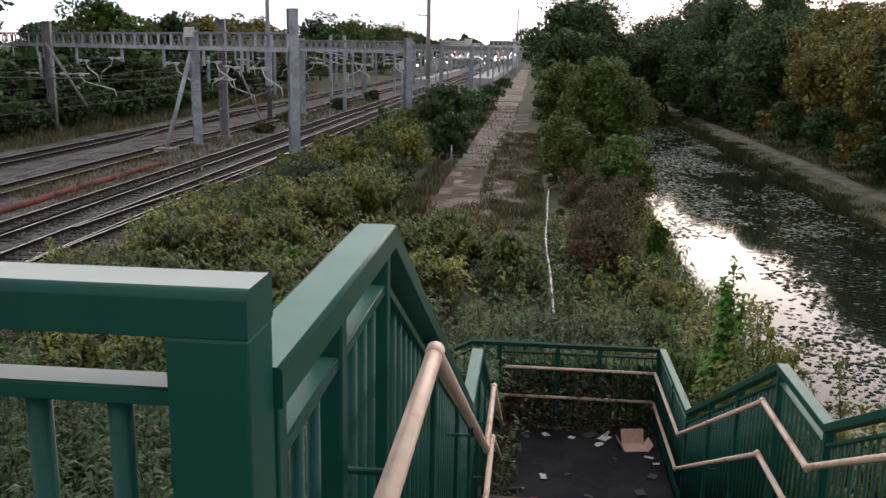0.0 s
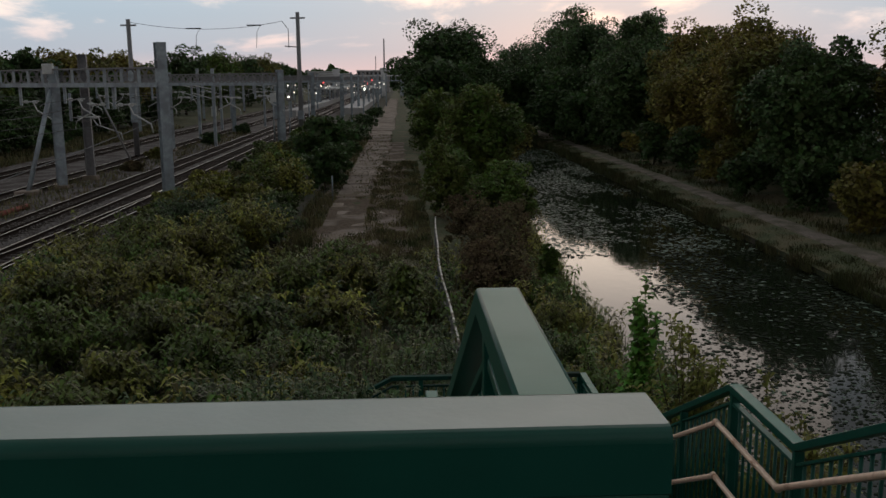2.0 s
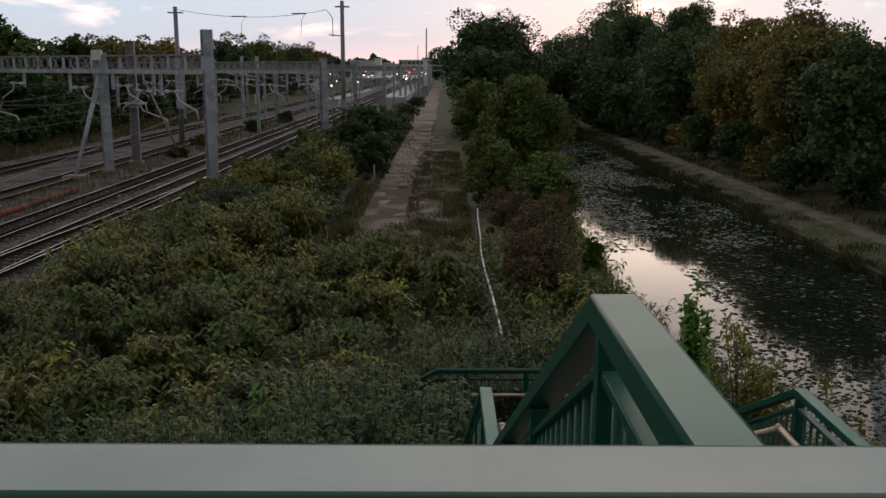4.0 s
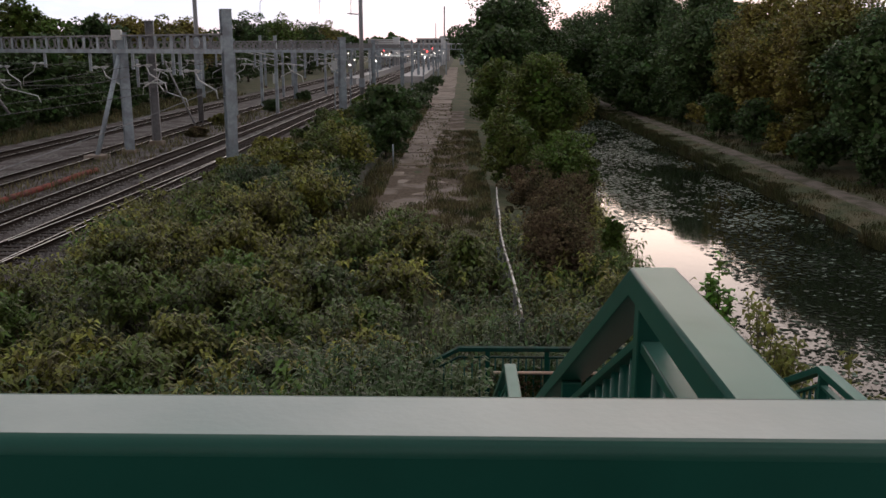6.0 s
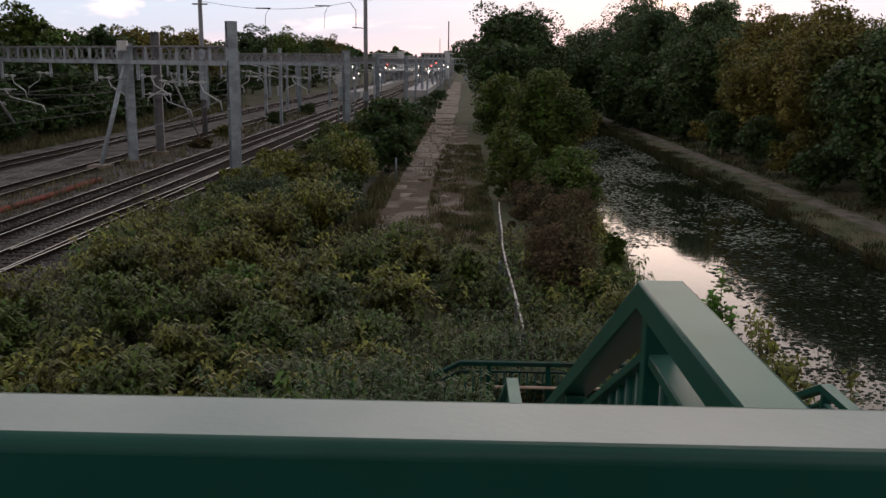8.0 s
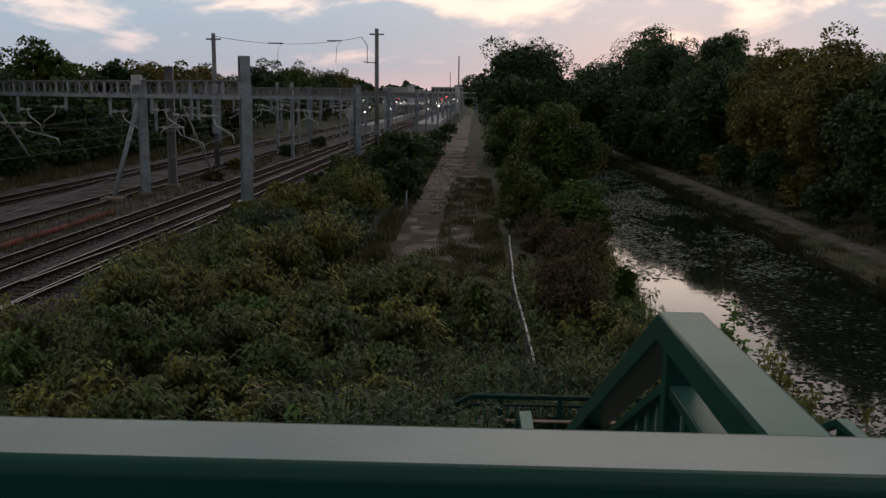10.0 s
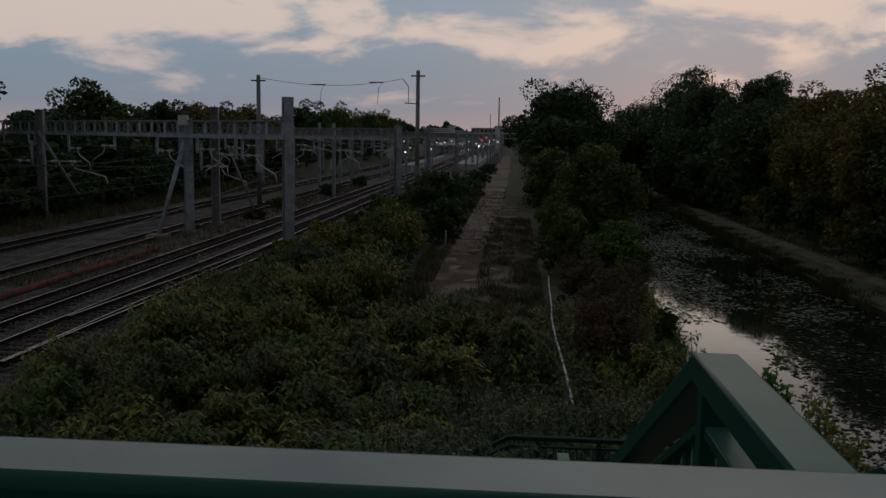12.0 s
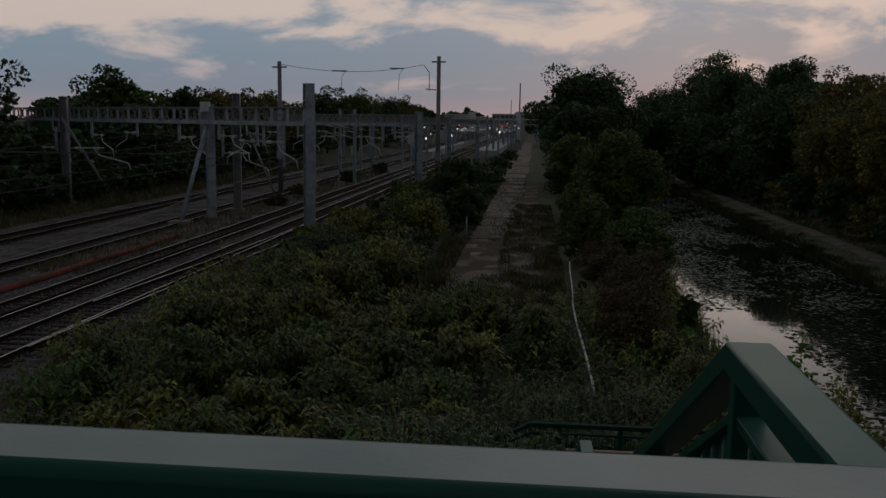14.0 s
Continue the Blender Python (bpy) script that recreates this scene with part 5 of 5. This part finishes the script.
# thicket beside the stairs, in front of the water
TS = "shrubs beside the stairs"
for k, (x, y, h, r, m, per, ln, w, lab) in enumerate((
        (3.95, 10.9, 4.7, 0.75, LEAF_YELLOW, 100, 0.15, 0.17, "feathery yellow green shrub beside the stairs"),
        (4.5, 9.3, 4.4, 0.8, LEAF_YELLOW, 100, 0.15, 0.17, "feathery yellow green shrub beside the stairs"),
        (4.4, 8.0, 4.5, 0.7, LEAF_WEED, 90, 0.16, 0.17, "yellowing feathery shrub beside the stairs"),
        (5.2, 10.4, 3.6, 0.9, LEAF_YELLOW, 90, 0.15, 0.17, "feathery yellow green shrub beside the stairs"),
        (3.7, 12.2, 3.4, 0.6, LEAF_WEED, 60, 0.18, 0.17, "olive shrub crowding the landing"),
        (4.7, 12.3, 3.2, 0.9, LEAF_WEED, 60, 0.18, 0.17, "olive shrub crowding the landing"),
        (3.5, 14.4, 3.3, 0.9, LEAF_GREEN, 44, 0.2, 0.15, "green arching shrub beyond the landing"),
        (4.8, 14.6, 2.9, 1.0, LEAF_GREEN, 44, 0.2, 0.15, "green arching shrub beyond the landing"),
        (3.9, 16.6, 2.5, 1.0, LEAF_WEED, 44, 0.2, 0.14, "olive arching shrub beyond the landing"),
        (2.6, 15.2, 2.6, 1.0, LEAF_GREEN, 44, 0.2, 0.15, "green arching shrub beyond the landing"),
        (5.4, 17.6, 2.0, 0.9, LEAF_GREEN, 44, 0.18, 0.14, "green shrub on the canal edge"),
        (4.4, 20.5, 1.8, 1.0, LEAF_GREEN, 44, 0.18, 0.14, "green shrub on the canal edge"),
        (4.6, 24.0, 1.7, 1.0, LEAF_WEED, 44, 0.16, 0.14, "olive shrub on the canal edge"),
        (4.6, 27.2, 1.6, 0.9, LEAF_GREEN, 44, 0.16, 0.14, "green shrub on the canal edge"))):
    arching_shrub(lab, x, y, -0.55, h, r, m, 56, per, ln, w, 740 + k, TS, 0.35)
arching_shrub("bright green vine climbing a bare stem by the landing", 4.0, 13.4, -0.5, 4.7, 0.38, LEAF_VINE, 50, 36, 0.19, 0.3, 760, TS, 0.5)
# undergrowth under the trees beyond the towpath
for k in range(9):
    woody("shrub", "dark undergrowth shrub under the towpath trees", "shrub", 25.6 + 0.8 * math.sin(k * 1.9), 30 + k * 3.6, -0.3, 4.4 + 1.2 * math.sin(k * 1.3), 2.3, LEAF_DARK, 3600, 0.25, 780 + k, 0.0, 32, RB, 0.35)


def grass(name, label, n, x0, x1, y0, y1, z0, h, material, seed, keep=None):
    rg = np.random.default_rng(seed)
    xs, ys = rg.uniform(x0, x1, n), y0 + (y1 - y0) * rg.uniform(0, 1, n) ** 1.4
    v = np.array([noise.noise((float(a) * 0.7, float(b) * 0.5, seed)) for a, b in zip(xs, ys)])
    ok = rg.uniform(-0.4, 0.4, n) < v + 0.1
    if keep is not None:
        ok &= keep(xs, ys)
    xs, ys, v = xs[ok], ys[ok], v[ok]
    m = len(xs)
    ang = rg.uniform(0, 2 * np.pi, m)
    hh = h * rg.uniform(0.4, 1.3, m) * (1 + v)
    o = np.stack([np.cos(ang), np.sin(ang), np.zeros(m)], axis=1)
    b = np.stack([xs, ys, np.full(m, z0)], axis=1)
    w = (0.012 + 0.0003 * ys)[:, None]
    bend = rg.normal(0, 0.3, (m, 2)) * hh[:, None]
    t = b + np.stack([bend[:, 0], bend[:, 1], hh], axis=1)
    ob = quads(name, np.stack([b - o * w, b + o * w, t + o * w * 0.2, t - o * w * 0.2], axis=1), material)
    return tagged(ob, label, "grass", kind="stuff")


DRYGRASS = mat("dry_grass", (0.165, 0.138, 0.072), 0.8, 0, 1.5, 0.3, second=(0.06, 0.075, 0.026), sscale=0.6, island=0.35, spec=0.2)
grass("grass", "dry grass fringe along the concrete path", 26000, -1.9, 1.6, 27, 84, -0.42, 0.2, DRYGRASS, 401)
grass("grass", "short dry grass where the path fades out", 16000, -5, 1.5, 28, 44, -0.4, 0.2, DRYGRASS, 402)
grass("grass", "tufts in the joints of the concrete path", 2600, -5.0, -1.0, 57, 125, -0.34, 0.14, DRYGRASS, 411)
grass("grass", "grass fringe beside the bushes", 12000, -5.6, -4.1, 36, 120, -0.42, 0.35, DRYGRASS, 403)
grass("grass", "rough grass along the ballast shoulder", 9000, -14.6, -12.6, 20, 110, -0.45, 0.4, DRYGRASS, 404)
BANKGRASS = mat("bank_grass", (0.050, 0.057, 0.022), 0.8, 0, 1.5, 0.35, second=(0.078, 0.068, 0.032), sscale=0.5, island=0.45, spec=0.15)
grass("grass", "rough green grass on the far canal bank", 36000, 17.7, 19.8, 28, 130, -0.68, 0.2, BANKGRASS, 405)
grass("grass", "ragged sedge hanging over the far canal edge", 22000, 17.2, 18.3, 28, 120, -0.95, 0.42, BANKGRASS, 415)
grass("grass", "grass under the trees beside the towpath", 16000, 21.0, 24.5, 28, 140, -0.45, 0.24, BANKGRASS, 406)
grass("grass", "reeds hanging over the near canal edge", 14000, 5.4, 6.9, 12, 80, -0.95, 0.6, LEAF_WEED, 407)
grass("grass", "rough pale grass behind the far track", 20000, -43, -35.5, 50, 150, -0.35, 0.5, DRYGRASS, 408)
grass("grass", "sparse weeds between the tracks", 5000, -24.6, -21.2, 40, 130, -0.25, 0.4, DRYGRASS, 409)

# lily pads
rg = np.random.default_rng(77)
n = 62000
xs, ys = rg.uniform(6.6, 17.6, n), 11 + 95 * rg.uniform(0, 1, n) ** 1.3
v = np.array([noise.noise((float(a) * 0.28, float(b) * 0.11, 9)) + 0.6 * noise.noise((float(a) * 0.9, float(b) * 0.5, 4)) for a, b in zip(xs, ys)])
ok = (rg.uniform(-0.25, 0.9, n) < v + 0.12 + 0.34 * ((ys > 41) & (xs < 8.5 + 0.13 * (ys - 20) + 1.2 * v)) - 0.5 * ((ys > 27) & (ys < 40) & (xs < 10)) + 0.18 * (xs > 9.4 + 0.33 * (ys - 33)) * (ys < 46) - 0.25 * (xs > 14.5) * (ys > 36) + 0.22 * (xs > 8.5) * (ys < 27))
xs, ys = xs[ok], ys[ok]
m = len(xs)
rad = (0.02 + 0.09 * rg.uniform(0, 1, m) ** 1.6) * np.clip(ys / 34, 0.5, 1.0)
ang = rg.uniform(0, 6.283, m)
tilt = rg.normal(0, 0.12, (m, 2))
corner = []
for k in range(6):
    a = ang + k * math.pi / 3
    dx, dy = np.cos(a) * rad * 1.2, np.sin(a) * rad
    corner.append(np.stack([xs + dx, ys + dy, -0.99 + 0.5 * np.abs(dx * tilt[:, 0] + dy * tilt[:, 1])], axis=1))
pads = np.stack([np.stack([corner[i] for i in (0, 1, 2, 3)], axis=1), np.stack([corner[i] for i in (3, 4, 5, 0)], axis=1)], axis=1)
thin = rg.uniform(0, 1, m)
# distant pads and a few near ones take the colour brightened for sky reflection
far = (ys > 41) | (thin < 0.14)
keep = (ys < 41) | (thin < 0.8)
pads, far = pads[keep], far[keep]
tagged(quads("lily_pads", pads[far].reshape(-1, 4, 3), LILY_SKYLIT), "lily pads with skylight painted in, mostly far along the canal", "lily pads", kind="stuff")
tagged(quads("lily_pads", pads[~far].reshape(-1, 4, 3), LILY), "dark lily pads floating on the nearer canal", "lily pads", kind="stuff")

# ---- fence beside the path ----
fence = thing("fence", "low leaning fence with a flaking white top rail", "fence", at=(1.6, 31, -0.45))
FB = [(1.52, 20.6), (1.5, 23.2), (1.5, 25.6), (1.44, 27.6), (1.42, 29.6), (1.46, 31.6), (1.53, 33.6), (1.56, 36.0), (1.62, 38.5), (1.7, 41.0)]
for i, ((xa, ya), (xb, yb)) in enumerate(zip(FB, FB[1:])):
    bm = bmesh.new()
    za, zb = 0.9 + 0.06 * math.sin(i * 2.1), 0.9 + 0.06 * math.sin(i * 2.1 + 2.1)
    beam(bm, (xa - 1.6, ya - 31 + 0.04, za + 0.45), (xb - 1.6, yb - 31 - 0.04, zb + 0.45), 0.05, 0.08, 0.006)
    part("rail", bm, WHITE, fence)
    bm = bmesh.new()
    box(bm, (xa - 1.6 - 0.05, ya - 31 - 0.05, -0.1), (xa - 1.6 + 0.05, ya - 31 + 0.05, za + 0.4), 0.008)
    part("post", bm, OLDSTEEL, fence)
    bm = bmesh.new()
    beam(bm, (xa - 1.57, ya - 31 + 0.06, 0.7), (xb - 1.57, yb - 31 - 0.06, 0.7), 0.03, 0.05)
    part("wire_rail", bm, OLDSTEEL, fence)
BLUE = mat("blue_plastic", (0.09, 0.12, 0.24), 0.5, 0, 6, 0.3)
rg = np.random.default_rng(9)
bm = bmesh.new()
bmesh.ops.create_grid(bm, x_segments=12, y_segments=16, size=0.5)
for vv in bm.verts:
    u, w = vv.co.x, vv.co.y
    vv.co = Vector((1.3 + 0.10 * noise.noise((u * 7, w * 7, 1)), 29.2 + u * 0.9 + 0.1 * noise.noise((u * 6, w * 6, 4)), 0.25 + w * 1.0 + 0.1 * noise.noise((u * 6, w * 6, 8))))
g = bmesh.ops.extrude_face_region(bm, geom=bm.faces[:])
bmesh.ops.translate(bm, verts=[q for q in g["geom"] if isinstance(q, bmesh.types.BMVert)], vec=(0.006, 0, 0))
tagged(mesh_ob("plastic_sheet", bm, BLUE), "crumpled blue plastic sheet caught on the fence", "plastic sheet")
e = thing("path_post", "thin pale post at the bush edge", "post", at=(-4.3, 57, -0.4))
bm = bmesh.new()
tube(bm, [(0, 0, 0), (0, 0, 1.6)], 0.05, 6)
part("shaft", bm, STEEL, e)

# ---- litter on the lower landing ----
LZ = 1.362
CARD = mat("cardboard", (0.55, 0.34, 0.27), 0.85, 0, 12, 0.15, second=(0.5, 0.36, 0.28), sscale=4)
PAPER = mat("dirty_paper", (0.55, 0.54, 0.52), 0.8, 0, 10, 0.2)
REDP = mat("red_plastic", (0.45, 0.03, 0.03), 0.4, 0, 6, 0.2)
DARKP = mat("dark_rubbish", (0.05, 0.045, 0.04), 0.7, 0, 10, 0.3)
e = thing("cardboard_box", "torn open pinkish cardboard box among litter", "box", at=(2.52, 12.35, LZ))
e.scale = (0.72, 0.72, 0.6)
for nm, lo, hi, rot in (("base", (-0.24, -0.2, 0), (0.24, 0.2, 0.012), (0, 0, 0.15)), ("flap", (-0.24, 0.2, 0.0), (0.24, 0.212, 0.36), (-0.35, 0, 0.15)), ("flap", (-0.25, -0.2, 0.0), (-0.238, 0.2, 0.26), (0, -0.4, 0.15)), ("flap", (0.238, -0.2, 0.0), (0.25, 0.2, 0.22), (0, 0.5, 0.15))):
    bm = bmesh.new()
    box(bm, lo, hi)
    bmesh.ops.rotate(bm, verts=bm.verts[:], cent=((lo[0] + hi[0]) / 2, (lo[1] + hi[1]) / 2, 0), matrix=Euler(rot).to_matrix())
    part(nm, bm, CARD, e)


def scrap(name, label, category, x, y, w, d, h, material, seed):
    rg = np.random.default_rng(seed)
    bm = bmesh.new()
    bmesh.ops.create_grid(bm, x_segments=4, y_segments=4, size=0.5)
    a = rg.uniform(0, 3.1)
    for vv in bm.verts:
        u = Vector((vv.co.x * w, vv.co.y * d, 0))
        u.rotate(Euler((0, 0, a)))
        z = h * (0.5 + 0.5 * noise.noise((vv.co.x * 3 + seed, vv.co.y * 3, 0)))
        vv.co = Vector((u.x + x, u.y + y, LZ + 0.004 + z))
    g = bmesh.ops.extrude_face_region(bm, geom=bm.faces[:])
    bmesh.ops.translate(bm, verts=[q for q in g["geom"] if isinstance(q, bmesh.types.BMVert)], vec=(0, 0, 0.003))
    return tagged(mesh_ob(name, bm, material), label, category, "litter on the landing")


rg = np.random.default_rng(19)
for k, (x, y, w, m) in enumerate(((1.15, 11.2, 0.16, PAPER), (1.05, 10.5, 0.14, REDP), (1.3, 10.5, 0.2, REDP), (0.75, 10.55, 0.12, DARKP), (0.7, 11.6, 0.1, PAPER), (1.6, 12.55, 0.1, PAPER), (2.1, 12.6, 0.2, PAPER), (2.0, 12.35, 0.16, PAPER), (2.7, 12.0, 0.13, PAPER), (2.68, 11.4, 0.14, DARKP), (2.45, 10.9, 0.16, DARKP), (1.75, 10.7, 0.12, DARKP), (1.5, 11.3, 0.1, DARKP), (2.6, 10.6, 0.1, PAPER), (1.2, 12.6, 0.12, PAPER), (0.9, 12.5, 0.14, DARKP), (2.78, 11.8, 0.1, PAPER), (2.2, 11.9, 0.08, DARKP), (1.9, 12.7, 0.25, DARKP), (0.62, 12.0, 0.2, DARKP), (1.55, 10.3, 0.1, PAPER))):
    scrap("litter_scrap", "crumpled scrap of litter on the dark landing", "litter", x, y, w, w * rg.uniform(0.25, 0.9), 0.035, m, 500 + k)
for k, (x, y, rz) in enumerate(((0.78, 10.75, 0.3), (2.15, 12.72, 1.2))):
    e = thing("bottle", "discarded plastic bottle lying on the landing", "bottle", "litter on the landing", at=(x, y, LZ + 0.036))
    bm = bmesh.new()
    d = Vector((math.cos(rz), math.sin(rz), 0))
    tube(bm, [d * -0.1, d * -0.095, d * 0.04, d * 0.08], 0.034, 10, 0.02)
    part("body", bm, DARKP if k == 0 else PAPER, e)
    bm = bmesh.new()
    tube(bm, [d * 0.081, d * 0.11], 0.015, 8)
    part("cap", bm, PAPER if k == 0 else BLUE, e)
# dead creepers and leaves caught along the landing railing
xs = rg.uniform(0.5, 2.85, 240)
c = np.stack([np.repeat(xs, 12) + rg.normal(0, 0.05, 2880), 12.86 + rg.normal(0, 0.04, 2880), LZ + 0.02 + rg.uniform(0, 1, 2880) ** 2.2 * 1.0], axis=1)
tagged(quads("dead_creeper", leaf_quads(c, 0.07, rg, 0.4), LEAF_BROWN), "dead creeper and leaves caught along the landing railing", "creeper", kind="stuff")
# added leaves that stand in for the shadowy void behind the landing railing
c = np.stack([rg.uniform(0.45, 2.9, 3600), 12.99 + np.abs(rg.normal(0, 0.06, 3600)), LZ + 0.1 + rg.uniform(0, 1, 3600) ** 0.8 * 0.95], axis=1)
tagged(quads("ivy", leaf_quads(c, 0.11, rg, 0.6), LEAF_DARK), "dark leaves added in place of the shadow behind the landing railing", "ivy", kind="stuff")
c = np.stack([0.5 + np.abs(rg.normal(0, 0.1, 900)), rg.uniform(10.5, 12.8, 900), LZ + 0.02 + np.abs(rg.normal(0, 0.06, 900))], axis=1)
tagged(quads("leaf_litter", leaf_quads(c, 0.07, rg, 0.5), LEAF_BROWN), "drift of dead leaves along the landing edge", "leaf litter", kind="stuff")

# ---- worn earth and the concrete path, slab by slab ----
bm = bmesh.new()
rows = []
for j in range(100):
    y = 31 + j * 0.8
    lo = -5.2 + 0.35 * noise.noise((y * 0.3, 2, 0)) + max(0, 35 - y) * 0.3
    hi = 0.75 + 0.35 * noise.noise((y * 0.3, 9, 0)) - max(0, 35 - y) * 0.3
    rows.append([bm.verts.new((lo + (hi - lo) * k / 12, y, -0.37 + 0.05 * noise.noise((lo + (hi - lo) * k / 12, y * 0.8, 5)) - (0.1 if k in (0, 12) else 0))) for k in range(13)])
for a, b in zip(rows, rows[1:]):
    for k in range(12):
        bm.faces.new((a[k], a[k + 1], b[k + 1], b[k]))
tagged(mesh_ob("worn_earth", bm, PATHDIRT), "brown trodden earth and gravel where the path breaks up", "path", kind="structure")
path = thing("concrete_path", "cracked pale concrete slab path with weeds in its joints", "path", kind="structure", at=(-2.1, 34, -0.4))
rg = np.random.default_rng(55)
SLABS = []
for k in range(5):
    bm = bmesh.new()
    ring = []
    for q in range(28):
        a = 2 * math.pi * q / 28
        m = max(abs(math.cos(a)), abs(math.sin(a)))
        f = 0.5 * (1 + 0.09 * noise.noise((q * 0.9, k * 3.1, 2)) - 0.05)
        ring.append((math.cos(a) / m * f, 0.5 + math.sin(a) / m * f))
    lower = [bm.verts.new((px, py, 0)) for px, py in ring]
    upper = [bm.verts.new((px * 0.99, 0.5 + (py - 0.5) * 0.99, 0.12)) for px, py in ring]
    bm.faces.new(upper)
    for q in range(28):
        bm.faces.new((lower[q], lower[(q + 1) % 28], upper[(q + 1) % 28], upper[q]))
    me = bpy.data.meshes.new("slab")
    bm.to_mesh(me)
    bm.free()
    me.materials.append(CONCRETE)
    SLABS.append(me)


def slab(x0, x1, y0, ln, z):
    s = shared("slab", SLABS[int(rg.integers(0, 5))], path, ((x0 + x1) / 2, y0, z))
    s.scale = (x1 - x0, ln, 1)
    s.rotation_euler = (rg.normal(0, 0.002), rg.normal(0, 0.004), rg.normal(0, 0.012))


# broken pieces near the end, then whole bays
for x0, x1, y0, ln in ((-1.9, -0.4, 6.0, 1.9), (-0.3, 1.2, 6.6, 1.6), (-1.4, 0.5, 8.4, 2.4), (0.6, 1.7, 9.0, 1.4), (-2.3, -0.9, 11.5, 2.6), (-0.6, 0.9, 12.6, 1.5), (-1.6, 0.2, 16.0, 2.2), (0.4, 1.5, 16.8, 1.2), (-2.7, -1.3, 19.0, 2.6)):
    slab(x0, x1, y0, ln, -0.094 + rg.normal(0, 0.008))
y = 24.0
while y < 330:
    ln = float(rg.choice([4.5, 6.0, 7.5])) if y < 90 else 12.0
    x0 = -2.9 + rg.normal(0, 0.1) + 0.3 * min(1, max(0, y - 60) / 60)
    x1 = (1.1 if y > 56 else float(rg.uniform(-0.2, 0.9)) if y > 36 else -0.1) + rg.normal(0, 0.12)
    slab(x0, x1, y, ln, -0.03 + rg.normal(0, 0.006))
    y += ln
